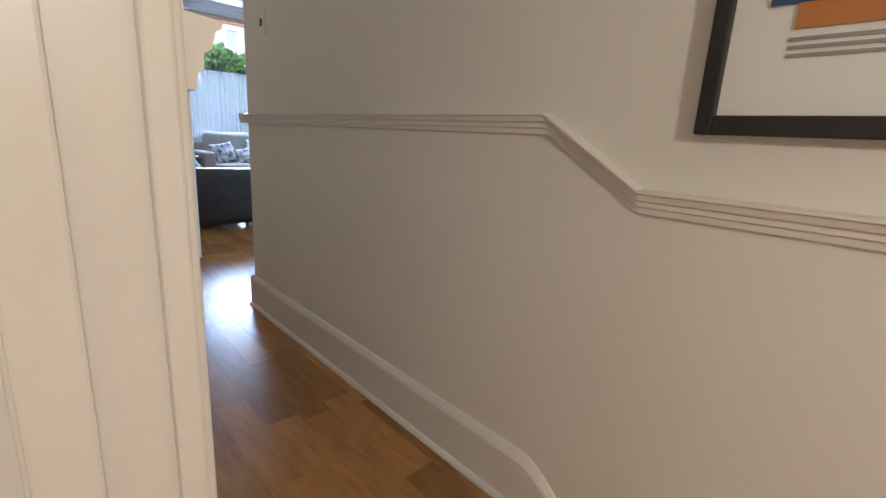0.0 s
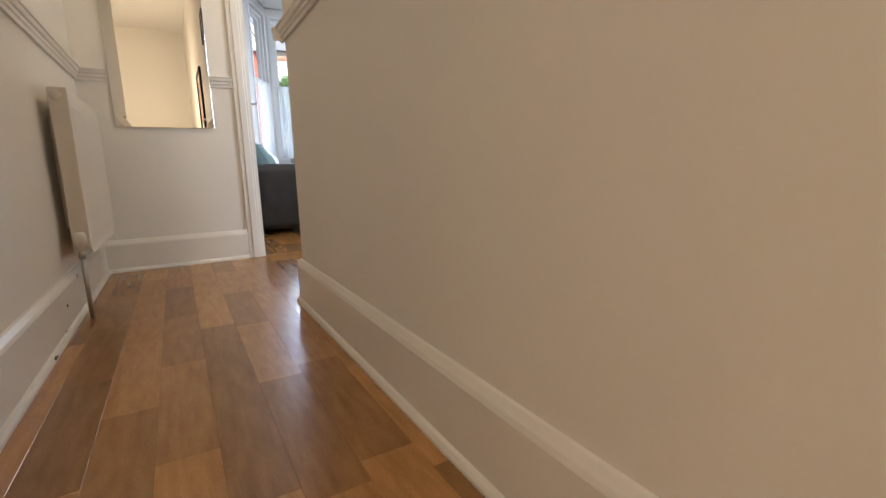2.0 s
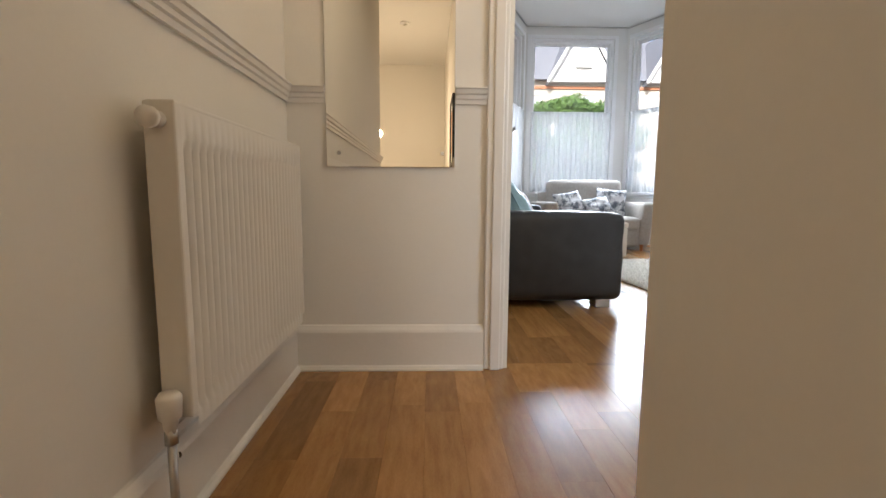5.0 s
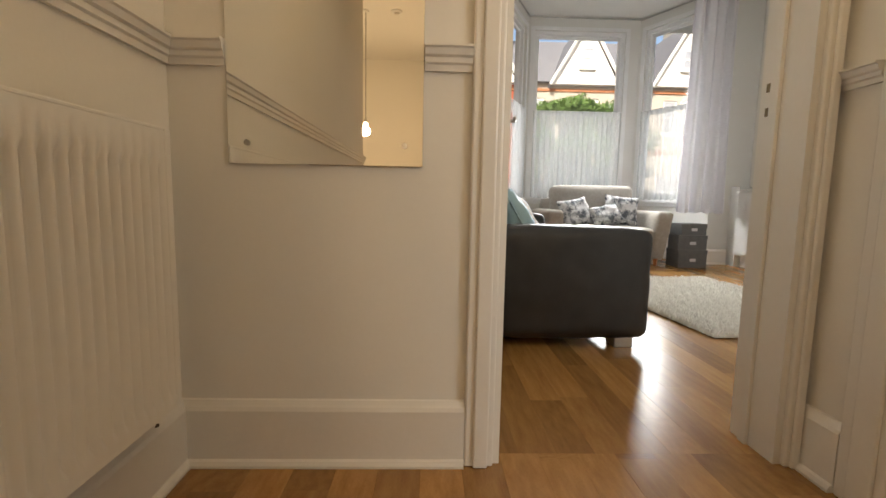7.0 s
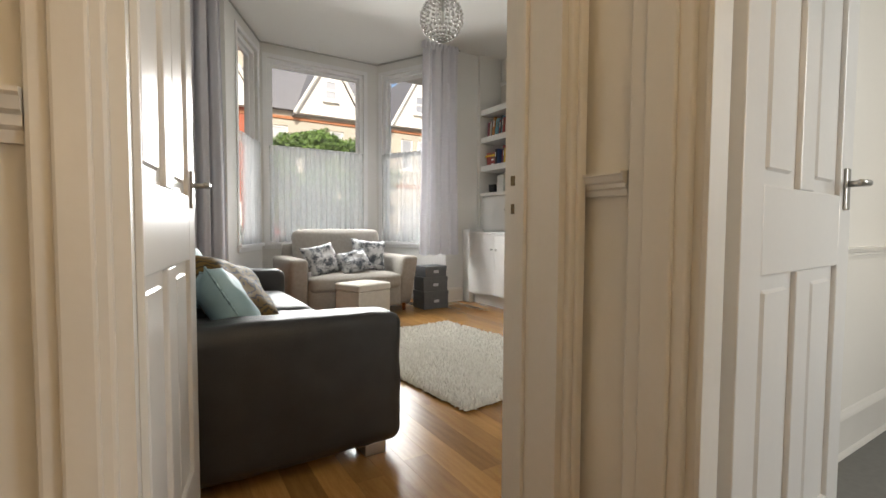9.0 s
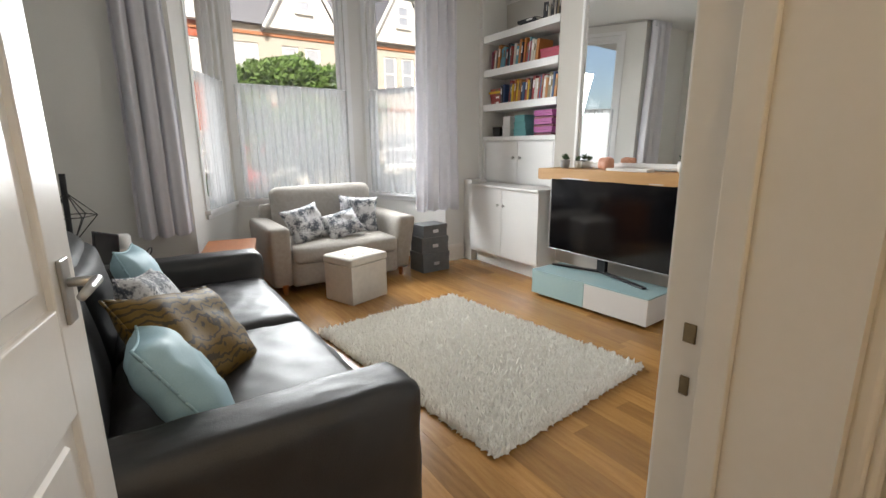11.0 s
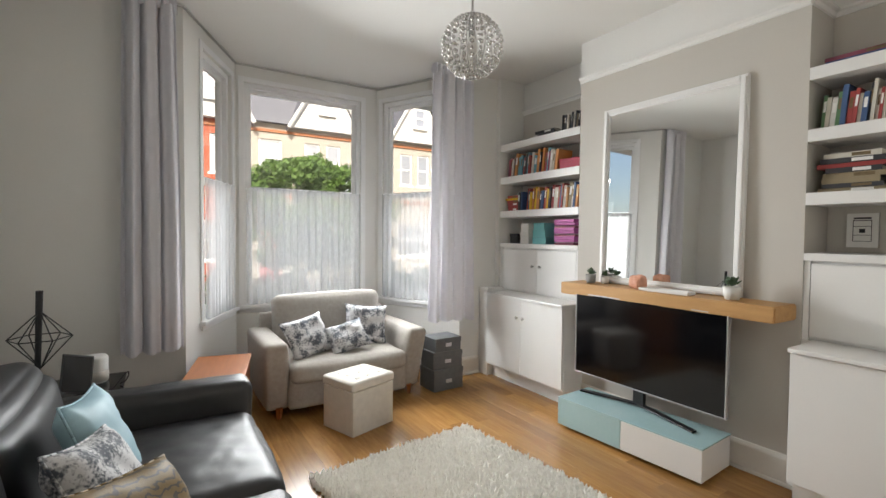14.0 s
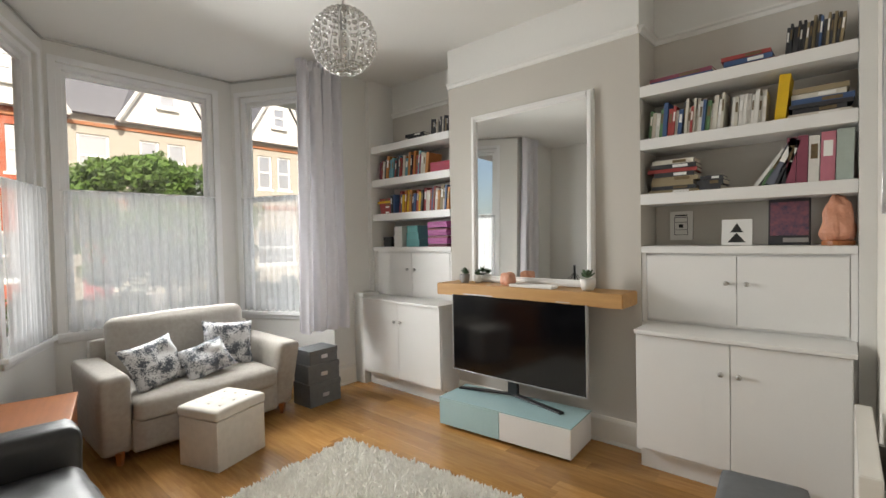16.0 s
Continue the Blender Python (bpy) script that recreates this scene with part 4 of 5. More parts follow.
tv = thing("television", pose(6.09, 6.86, 0.25), "large flat black television with a thin silver edge", "television")
part("screen", B(-0.012, 0.0, -0.612, 0.612, 0.160, 0.822, bevel=0.001), SCREEN, tv, "glossy dark screen")
part("bezel", boxes((-0.014, 0.022, -0.622, -0.612, 0.15, 0.832), (-0.014, 0.022, 0.612, 0.622, 0.15, 0.832), (-0.014, 0.022, -0.612, 0.612, 0.822, 0.832), (-0.014, 0.022, -0.612, 0.612, 0.15, 0.16), bevel=0.002), SILVER, tv, "thin silver edge")
part("back_shell", puff((0.05, 1.20, 0.62), 0.02, 4), BLACK, tv).location = (0.028, 0, 0.49)
part("neck", boxes((0.05, 0.09, 0.005, 0.095, 0.012, 0.25), bevel=0.006), BLACK, tv)
ft = bmesh.new()
for s in (-1, 1):
    pts = [Vector((0.07 - 0.10 * u, 0.05 + s * 0.48 * u, 0.010 + 0.014 * (1 - u))) for u in [k / 6 for k in range(7)]]
    for p, q in zip(pts, pts[1:]):
        d = q - p
        m = Matrix.Translation((p + q) / 2) @ d.to_track_quat("Y", "Z").to_matrix().to_4x4()
        bmesh.ops.create_cube(ft, size=1, matrix=m @ Matrix.Diagonal((0.045, d.length * 1.05, 0.012, 1)))
part("stand_foot", ft, BLACK, tv, "dark curved metal foot")

ts = thing("television_stand", pose(5.83, 6.834, 0, 0, 0, 4.0), "low white television stand with aqua glass top", "television stand")
part("body", B(0.02, 0.40, -0.565, 0.565, 0.03, 0.238, bevel=0.003), WHITE, ts)
part("top", B(0.0, 0.405, -0.568, 0.568, 0.239, 0.250, bevel=0.002), AQUA, ts, "aqua glass top")
part("drawer_front", B(0.0, 0.019, -0.565, -0.003, 0.03, 0.237, bevel=0.002), WHITE, ts, "white drawer front")
part("drawer_front", B(0.0, 0.019, 0.003, 0.565, 0.03, 0.237, bevel=0.002), AQUA, ts, "aqua glass drawer front")
for y in (-0.5, 0.5):
    part("foot", B(0.06, 0.36, y - 0.03, y + 0.03, 0, 0.03), BLACK, ts)


# ---- alcove cupboards, shelves ----
def knob(t, x, y, z):
    return part("knob", knob_mesh(x, y, z), CHROME, t, "round metal knob", True)


def knob_mesh(x, y, z):
    bm = lathe(bmesh.new(), [(0.006, 0), (0.006, 0.012), (0.015, 0.018), (0.016, 0.026), (0.008, 0.032)], 14)
    bmesh.ops.transform(bm, matrix=Matrix.Translation((x, y, z)) @ pose(0, 0, 0, 0, -90, 0), verts=bm.verts[:])
    return bm


def alcove(y0, y1, b0, b1, front, label, um):
    """Base cupboard, counter, upper cupboard and three floating shelves between two walls."""
    ym = (b0 + b1) / 2
    t = thing("base_cupboard", pose(0, 0, 0), "white two-door base cupboard " + label, "cupboard", "alcove base cupboards")
    part("carcass", boxes((front + 0.022, CH - 0.002, b0, b1, 0.14, 0.918), (CH - 0.002, AL - 0.001, y0, y1, 0.14, 0.918)), WHITE, t)
    part("plinth", boxes((front + 0.10, CH - 0.002, b0 + 0.01, b1, 0.0, 0.139), (CH - 0.002, AL - 0.001, y0, y1, 0.0, 0.139)), WHITE, t)
    for a, b, s in ((b0 + 0.004, ym - 0.002, -1), (ym + 0.002, b1 - 0.004, 1)):
        d = part("door", B(front, front + 0.02, a, b, 0.165, 0.912, bevel=0.002), WHITE, t)
        knob(d, front, ym + s * 0.045, 0.735)
    c = part("counter", boxes((front - 0.03, CH - 0.002, b0 - 0.015, b1, 0.919, 0.945), (CH - 0.002, AL - 0.001, y0, y1, 0.919, 0.945), bevel=0.004), WHITE)
    tagged(c, "white painted counter board over the base cupboard", "counter", "alcove counters")
    ym = um
    u = thing("upper_cupboard", pose(0, 0, 0), "white two-door upper cupboard " + label, "cupboard", "alcove upper cupboards")
    part("carcass", boxes((CH + 0.035, AL - 0.001, y0, y1, 0.946, 1.43), (CH + 0.012, CH + 0.034, y0, y0 + 0.03, 0.946, 1.43), (CH + 0.012, CH + 0.034, y1 - 0.03, y1, 0.946, 1.43)), WHITE, u)
    for a, b, s in ((y0 + 0.034, ym - 0.002, -1), (ym + 0.002, y1 - 0.034, 1)):
        d = part("door", B(CH + 0.012, CH + 0.032, a, b, 0.968, 1.412, bevel=0.002), WHITE, u)
        knob(d, CH + 0.012, ym + s * 0.055, 1.24)
    for z in (1.478, 1.845, 2.228, 2.60):
        s = part("floating_shelf", B(CH - 0.005, AL - 0.001, y0, y1, z - (0.047 if z < 1.5 else 0.075), z, bevel=0.003), WHITE)
        tagged(s, "thick white floating shelf in the alcove", "shelf", "alcove shelves")


alcove(7.732, 8.888, 7.655, 8.775, 6.10, "beside the bay", 8.293)
alcove(4.815, 5.958, 4.835, 5.905, 6.075, "by the door wall", 5.383)
structure("wall_alcove_end", boxes((CH - 0.02, AL - 0.001, NW + 0.001, 4.813, 0, 3.35), (6.13, CH - 0.02, 8.79, FW - 0.001, 0, 0.98), (CH - 0.02, AL - 0.001, 8.89, FW - 0.001, 0, 3.35)), ROOM, "painted upright closing the end of the alcove", "wall")
g = structure("wall_alcove_back", boxes((AL - 0.006, AL - 0.001, 7.732, 8.889, 1.48, 2.99), (AL - 0.006, AL - 0.001, 4.814, 5.958, 1.48, 2.99)), GREIGE, "greige painted back of the alcoves", "wall")

NB = [0]


def book(x, y, z, t, h, d, material, rz=0, lean=0, flat=False, label="", rx=0):
    """A closed book: thickness t along y, height h, depth d; spine to -x."""
    bm = bmesh.new()
    box(bm, 0, d, -t / 2, -t / 2 + 0.003, 0, h), box(bm, 0, d, t / 2 - 0.003, t / 2, 0, h), box(bm, -0.003, 0.002, -t / 2, t / 2, 0, h)
    n = len(bm.faces)
    box(bm, 0.003, d - 0.005, -t / 2 + 0.003, t / 2 - 0.003, 0.004, h - 0.004)
    bm.faces.ensure_lookup_table()
    for f in bm.faces[n:]:
        f.material_index = 1
    n = len(bm.faces)
    if h > 0.12 and NB[0] % 3:
        box(bm, -0.0036, -0.0031, -t * 0.32, t * 0.32, h * 0.5, h * 0.82)
        bm.faces.ensure_lookup_table()
        for f in bm.faces[n:]:
            f.material_index = 2
    NB[0] += 1
    ob = part("book", bm, [material, PAPER, CARD if NB[0] % 2 else BRASS])
    m = Matrix.Translation((x, y, z)) @ pose(0, 0, 0, lean, 0, rz)
    if flat:
        m = Matrix.Translation((x, y, z + t / 2)) @ pose(0, 0, 0, 90, 0, 0) @ Matrix.Translation((0, 0, -h / 2))
        m = Matrix.Translation((x, y, z + t / 2)) @ pose(0, 0, 0, 0, 0, rz) @ pose(0, 0, 0, 90, 0, 0) @ Matrix.Translation((0, 0, -h / 2))
    ob.matrix_world = m
    names = ("dark red", "navy blue", "cream", "green", "orange", "black", "white", "teal", "maroon", "brown", "yellow", "pink", "sage green", "slate grey")
    k = BOOKS.index(material)
    return tagged(ob, label or "%s book %s on the alcove shelf" % (names[k], "lying flat" if flat else "standing"), "book", "books on the shelves")


def row(y0, y1, z, colors, hmin, hmax, seed, lean=0.0, tmin=0.018, tmax=0.04, x=None):
    """Standing books from y1 down to y0."""
    r = random.Random(seed)
    y = y1
    while y - 0.05 > y0:
        t, h = r.uniform(tmin, tmax), r.uniform(hmin, hmax)
        k = r.choice(colors)
        ln = lean + r.uniform(0, 2.5) * (1 if lean else 0)
        book((x or CH + 0.05) + r.uniform(0, 0.02), y - t / 2, z + 0.002 + abs(math.sin(radians(ln))) * t / 2, t, h, r.uniform(0.14, 0.2), BOOKS[k], 0, ln)
        y -= t + 0.0015


def stack(y, z, n, colors, seed, h=0.24, tmin=0.016, tmax=0.035):
    r = random.Random(seed)
    z += 0.002
    for _ in range(n):
        t = r.uniform(tmin, tmax)
        book(CH + 0.05 + r.uniform(0, 0.02), y + r.uniform(-0.012, 0.012), z, t, h * r.uniform(0.85, 1.1), 0.18, BOOKS[r.choice(colors)], r.uniform(-3, 3), 0, True)
        z += t + 0.0008


S1, S2, S3, S4 = 2.60, 2.228, 1.845, 1.478
row(7.76, 8.02, S1, (5, 9, 2, 5), 0.13, 0.17, 1, 3, 0.010, 0.018)
stack(8.25, S1, 2, (5, 9), 2, 0.26), stack(8.62, S1, 1, (5, 9), 3, 0.28)
row(8.06, 8.82, S2, (0, 4, 5, 2, 7, 0, 8, 9), 0.19, 0.26, 4, 5)
row(7.76, 8.52, S3, (0, 4, 2, 10, 5, 1, 4, 9), 0.19, 0.25, 5, 4)
stack(8.74, S3, 6, (0, 4, 5, 10, 9), 6, 0.20), row(8.54, 8.64, S3, (1, 5), 0.19, 0.21, 12)
row(4.84, 5.14, S1, (5, 5, 1, 9), 0.16, 0.21, 7, 4, 0.012, 0.018)
stack(5.33, S1, 3, (0, 1, 8), 8, 0.30), stack(5.72, S1, 2, (1, 5, 8), 9, 0.36)
row(5.42, 5.92, S2, (3, 5, 6, 2, 3, 0, 1, 2), 0.17, 0.24, 10, 4, 0.012, 0.026)
row(5.20, 5.42, S2, (6, 2, 4, 6), 0.17, 0.21, 11, 3, 0.012, 0.022)
book(CH + 0.05, 5.165, S2 + 0.004, 0.055, 0.27, 0.2, BOOKS[10], 0, 6, False, "thick yellow directory standing on the shelf")
stack(4.98, S2, 6, (5, 2, 1, 9, 5), 13, 0.27, 0.02, 0.032)
stack(5.76, S3, 8, (0, 5, 9, 5, 2), 14, 0.29, 0.02, 0.034), stack(5.53, S3, 3, (5, 5), 15, 0.14)
y = 4.835
for c, t, h in ((12, 0.075, 0.285), (11, 0.065, 0.28), (6, 0.05, 0.265), (8, 0.05, 0.275), (8, 0.045, 0.27)):
    book(CH + 0.05, y + t / 2, S3 + 0.004, t, h, 0.2, BOOKS[c], 0, 1.5)
    y += t + 0.004
for k, (c, t, h) in enumerate(((5, 0.02, 0.26), (5, 0.018, 0.25), (13, 0.045, 0.29), (3, 0.014, 0.22), (6, 0.02, 0.25))):
    book(CH + 0.05, y + 0.01 + 0.034 * k, S3 + 0.006, t, h, 0.18, BOOKS[c], 0, 17 + 4.5 * k, False, "book leaning over on the shelf")


def small_box(name, x, y, z, w, d, h, material, label, category):
    t = thing(name, pose(x, y, z, 0, 0, random.uniform(-4, 4)), label, category)
    part("box", B(-d / 2, d / 2, -w / 2, w / 2, 0, h * 0.72, bevel=0.002), material, t)
    part("lid", B(-d / 2 - 0.003, d / 2 + 0.003, -w / 2 - 0.003, w / 2 + 0.003, h * 0.72, h, bevel=0.003), material, t)
    return t


small_box("box_file", CH + 0.15, 7.90, S2 + 0.001, 0.26, 0.2, 0.10, CRIMSON, "crimson box file on the shelf", "box file")
for k, w in enumerate((0.19, 0.18, 0.16)):
    small_box("gift_box", CH + 0.14, 8.32, S4 + 0.001 + 0.075 * k, w, 0.16, 0.074, TEAL, "teal lidded card box in a stack", "box")
small_box("card_box", CH + 0.14, 8.55, S4 + 0.001, 0.13, 0.15, 0.12, CARD, "white card box on the shelf", "box")
small_box("card_box", CH + 0.14, 8.55, S4 + 0.122, 0.12, 0.14, 0.10, CARD, "white card box on the shelf", "box")
small_box("black_box", CH + 0.13, 8.72, S4 + 0.001, 0.12, 0.14, 0.11, BLACK, "black lidded box on the shelf", "box")
for k in range(9):
    f = part("folder", B(-0.11, 0.11, -0.13, 0.13, 0, 0.020 + 0.006 * (k % 3), bevel=0.002), MAGENTA if k % 3 else BOOKS[8])
    f.matrix_world = pose(CH + 0.15, 7.95, S4 + 0.002 + 0.0275 * k, 0, 0, random.uniform(-4, 4))
    tagged(f, "bright pink paper folder in a pile", "folder", "folder pile")

# pictures and lamp on the board by the door wall
f = thing("framed_print", Matrix.Translation((AL - 0.02, 5.775, 1.495)) @ pose(0, 0, 0, 0, 0, 0), "small white print of a tin can on the wall", "picture")
part("card", B(-0.012, 0.0, -0.075, 0.075, 0.02, 0.23, bevel=0.001), CARD, f)
part("drawing", boxes((-0.014, -0.0125, -0.045, 0.045, 0.184, 0.188), (-0.014, -0.0125, -0.045, -0.042, 0.06, 0.184), (-0.014, -0.0125, 0.042, 0.045, 0.06, 0.184), (-0.014, -0.0125, -0.045, 0.045, 0.057, 0.060), (-0.014, -0.0125, -0.014, 0.014, 0.11, 0.135), (-0.014, -0.0125, -0.042, 0.042, 0.195, 0.205), (-0.014, -0.0125, -0.042, 0.042, 0.148, 0.151), (-0.014, -0.0125, -0.042, 0.042, 0.094, 0.097)), INK, f, "black line drawing of a can")
f = thing("triangle_card", Matrix.Translation((CH + 0.12, 5.40, S4 + 0.001)) @ pose(0, 0, 0, 0, 8, 0), "white card with two black triangles", "picture")
part("card", B(0, 0.012, -0.085, 0.085, 0.0, 0.17, bevel=0.001), CARD, f)
bm = bmesh.new()
for z, w in ((0.085, 0.036), (0.02, 0.05)):
    v = [bm.verts.new((xx, yy, zz)) for xx in (-0.002, -0.0006) for yy, zz in ((-w, z), (w, z), (0, z + 0.062))]
    bm.faces.new(v[:3]), bm.faces.new(v[3:][::-1])
    for k in range(3):
        bm.faces.new((v[k], v[(k + 1) % 3], v[3 + (k + 1) % 3], v[3 + k]))
part("triangles", bm, INK, f, "two black triangles")
f = thing("game_box", Matrix.Translation((CH + 0.16, 5.13, S4 + 0.001)) @ pose(0, 0, 0, 0, 7, 0), "dark illustrated box leaning at the back", "box")
part("box", B(0, 0.03, -0.105, 0.105, 0.0, 0.29, bevel=0.002), BOOKS[5], f)
part("cover_art", B(-0.003, -0.0005, -0.095, 0.095, 0.06, 0.27), mat("mottled_art", (0.30, 0.10, 0.12), (0.04, 0.05, 0.10), 0.4, 22, 60, 0.0), f, "mottled red and blue artwork")
part("title_bar", B(-0.003, -0.0005, -0.095, 0.03, 0.018, 0.045), POTG, f)
f = thing("salt_lamp", pose(CH + 0.12, 4.90, S4 + 0.001), "rough pink salt crystal lamp, unlit", "salt lamp")
bm = puff((0.16, 0.18, 0.25), 0.06, 10, (0, 0, 0.01), 0.016, 18, 2)
for v in bm.verts:
    k = 1 - 0.45 * max(0, (v.co.z + 0.125) / 0.25)
    v.co.x *= k
    v.co.y *= k
part("crystal", bm, PINK, f).location = (0, 0, 0.150)
part("base", lathe(bmesh.new(), [(0.075, 0), (0.075, 0.024), (0.06, 0.03)], 20), ORANGE, f)

# mantel things
def succulent(x, y, r, h, pot, seed, label):
    t = thing("potted_succulent", pose(x, y, 1.163), label, "plant", "mantel succulents")
    part("pot", lathe(bmesh.new(), [(r * 0.75, 0), (r * 0.92, h * 0.3), (r, h), (r * 0.9, h), (r * 0.86, h - 0.01)], 24), pot, t, "", True)
    rr = random.Random(seed)
    for k in range(26):
        a, el = k * 2.4, rr.uniform(0.25, 1.35)
        L = rr.uniform(0.045, 0.075) * (r / 0.05)
        bm = bmesh.new()
        bmesh.ops.create_icosphere(bm, subdivisions=1, radius=0.5, matrix=Matrix.Diagonal((L, L * 0.34, L * 0.2, 1)))
        o = part("leaf", bm, LEAF, t, "", True)
        o.matrix_basis = Matrix.Translation((0, 0, h + 0.004)) @ pose(0, 0, 0, 0, -math.degrees(el), math.degrees(a)) @ Matrix.Translation((L * 0.5, 0, 0))


succulent(6.20, 7.43, 0.045, 0.075, POTG, 1, "succulent in a grey pot on the mantel")
succulent(6.26, 7.33, 0.036, 0.065, POT, 2, "small succulent in a pale pot on the mantel")
succulent(6.20, 6.28, 0.055, 0.085, POT, 3, "bushy succulent in a white pot on the mantel")
f = thing("salt_candle", pose(6.18, 6.96, 1.161), "pink salt candle holder on the mantel", "candle holder")
bm = puff((0.11, 0.11, 0.10), 0.03, 8, (0, 0, 0), 0.008, 22, 5)
part("holder", bm, PINK, f).location = (0, 0, 0.056)
f = thing("candle_dish", pose(6.17, 6.72, 1.161), "white oblong dish on the mantel", "dish")
part("dish", boxes((-0.05, 0.05, -0.19, 0.19, 0, 0.008), (-0.055, -0.047, -0.19, 0.19, 0.008, 0.022), (0.047, 0.055, -0.19, 0.19, 0.008, 0.022), (-0.047, 0.047, -0.19, -0.182, 0.008, 0.022), (-0.047, 0.047, 0.182, 0.19, 0.008, 0.022), bevel=0.002), CARD, f)

# crystal globe pendant
gp = thing("globe_pendant", pose(4.41, 6.73, 2.55), "unlit round crystal bead pendant lamp", "pendant lamp")
R = 0.155
bead_meshes = []
for rr in (0.0095, 0.0125):
    bm = bmesh.new()
    bmesh.ops.create_icosphere(bm, subdivisions=1, radius=rr)
    me = bpy.data.meshes.new("bead")
    bm.to_mesh(me), bm.free()
    me.materials.append(CRYSTAL)
    bead_meshes.append(me)
for k in range(20):
    a = k * math.tau / 20
    for j in range(1, 16):
        ph = math.pi * j / 16
        o = new("bead", bead_meshes[j % 2])
        o.parent = gp
        o.location = (R * math.sin(ph) * math.cos(a), R * math.sin(ph) * math.sin(a), R * math.cos(ph))
bm = bmesh.new()
for k in range(10):
    a = k * math.tau / 10 + 0.15
    pts = [Vector((R * 0.97 * math.sin(p) * math.cos(a), R * 0.97 * math.sin(p) * math.sin(a), R * 0.97 * math.cos(p))) for p in [math.pi * j / 12 for j in range(13)]]
    for p, q in zip(pts, pts[1:]):
        rod(bm, p, q, 0.003, n=5)
part("wire_cage", bm, CHROME, gp)
part("lamp_holder", rod(bmesh.new(), (0, 0, 0.05), (0, 0, R + 0.02), 0.018), CHROME, gp)
part("bulb", lathe(bmesh.new(), [(0.01, -0.05), (0.028, -0.03), (0.03, 0), (0.015, 0.05)], 14), POT, gp, "unlit bulb", True)
part("chain", rod(bmesh.new(), (0, 0, R + 0.02), (0, 0, CZ - 2.55 - 0.04), 0.006, n=8), CHROME, gp)
part("ceiling_rose", lathe(bmesh.new(), [(0.05, CZ - 2.55 - 0.001), (0.055, CZ - 2.55 - 0.015), (0.02, CZ - 2.55 - 0.045)], 20), CHROME, gp, "", True)

# near wall, by the door
rd = radiator("radiator_2", pose(0, 0, 0), 0.80, 0.60, "white panel radiator on the living room wall")
rd.name = "radiator"
rd.matrix_world = Matrix(((-1, 0, 0, 5.80), (0, 1, 0, NW), (0, 0, 1, 0.16), (0, 0, 0, 1))) @ Matrix.Diagonal((1, 1, 1, 1))
np_ = thing("wall_picture", pose(0, 0, 0), "white framed picture on the door wall", "picture")
part("frame", boxes((4.55, 4.58, NW + 0.001, NW + 0.035, 1.62, 2.5), (5.17, 5.20, NW + 0.001, NW + 0.035, 1.62, 2.5), (4.58, 5.17, NW + 0.001, NW + 0.035, 1.62, 1.65), (4.58, 5.17, NW + 0.001, NW + 0.035, 2.47, 2.5), bevel=0.003), SILVER, np_)
part("picture", B(4.58, 5.17, NW + 0.001, NW + 0.02, 1.65, 2.47), CARD, np_)

# ---- outside ----
GZ = -0.5
structure("ground", boxes((-300, 300, 10.5, 600, GZ - 0.4, GZ - 0.02)), PAVE, "pale paved ground", "ground")
structure("road", boxes((-120, 120, 15.6, 21.6, GZ - 0.12, GZ - 0.1 + 0.085)), ASPHALT, "grey asphalt road", "road")
structure("pavement", boxes((-120, 120, 13.4, 15.6, GZ - 0.1, GZ + 0.08), (-120, 120, 21.6, 23.6, GZ - 0.1, GZ + 0.08), bevel=0.02), PAVE, "paved footway with a raised kerb", "pavement")


def leaves(name, boxes_, count, size, seed, parent):
    rr = random.Random(seed)
    vs, fs = [], []
    for _ in range(count):
        c, r = boxes_[rr.randrange(len(boxes_))]
        d = Vector((rr.gauss(0, 1), rr.gauss(0, 1), rr.gauss(0, 1))).normalized() * rr.uniform(0.55, 1.05)
        p = Vector(c) + Vector((d.x * r[0], d.y * r[1], d.z * r[2]))
        u = Vector((rr.gauss(0, 1), rr.gauss(0, 1), rr.gauss(0, 1))).normalized()
        w = u.orthogonal().normalized()
        s = size * rr.uniform(0.6, 1.3)
        i = len(vs)
        vs += [tuple(p - u * s), tuple(p + w * s * 0.45), tuple(p + u * s), tuple(p - w * s * 0.45)]
        fs.append((i, i + 1, i + 2, i + 3))
    me = bpy.data.meshes.new(name)
    me.from_pydata(vs, [], fs)
    me.materials.append(FOLIAGE)
    ob = new(name, me)
    ob.parent = parent
    return ob


tr = thing("shrub", pose(5.72, 13.6, GZ), "bushy green garden shrub outside the bay", "shrub")
bm = rod(bmesh.new(), (0, 0, -0.02), (0.05, 0, 1.5), 0.07, 0.045)
for k in range(6):
    a = k * 1.05
    rod(bm, (0.04, 0, 1.1 + 0.06 * k), (0.7 * math.cos(a), 0.5 * math.sin(a), 2.1 + 0.12 * (k % 3)), 0.035, 0.012)
part("trunk", bm, BARK, tr)
rr = random.Random(3)
blobs = []
for k in range(90):
    bx = -1.2 + 2.4 * k / 89 + rr.uniform(-0.1, 0.1)
    blobs.append(((bx, rr.uniform(-0.5, 0.5), rr.uniform(1.5, 3.0) if k % 3 else 3.28 - 0.22 * bx * bx + rr.uniform(-0.12, 0.12)), (rr.uniform(0.2, 0.38),) * 2 + (rr.uniform(0.16, 0.3),)))
leaves("crown", blobs, 28000, 0.055, 5, tr)
hg = thing("hedge", pose(3.0, 12.7, GZ), "dense green hedge along the front garden", "hedge")
part("stems", boxes(*[(k * 0.5 - 2.5, k * 0.5 - 2.46, -0.02, 0.02, -0.02, 1.0) for k in range(16)]), BARK, hg)
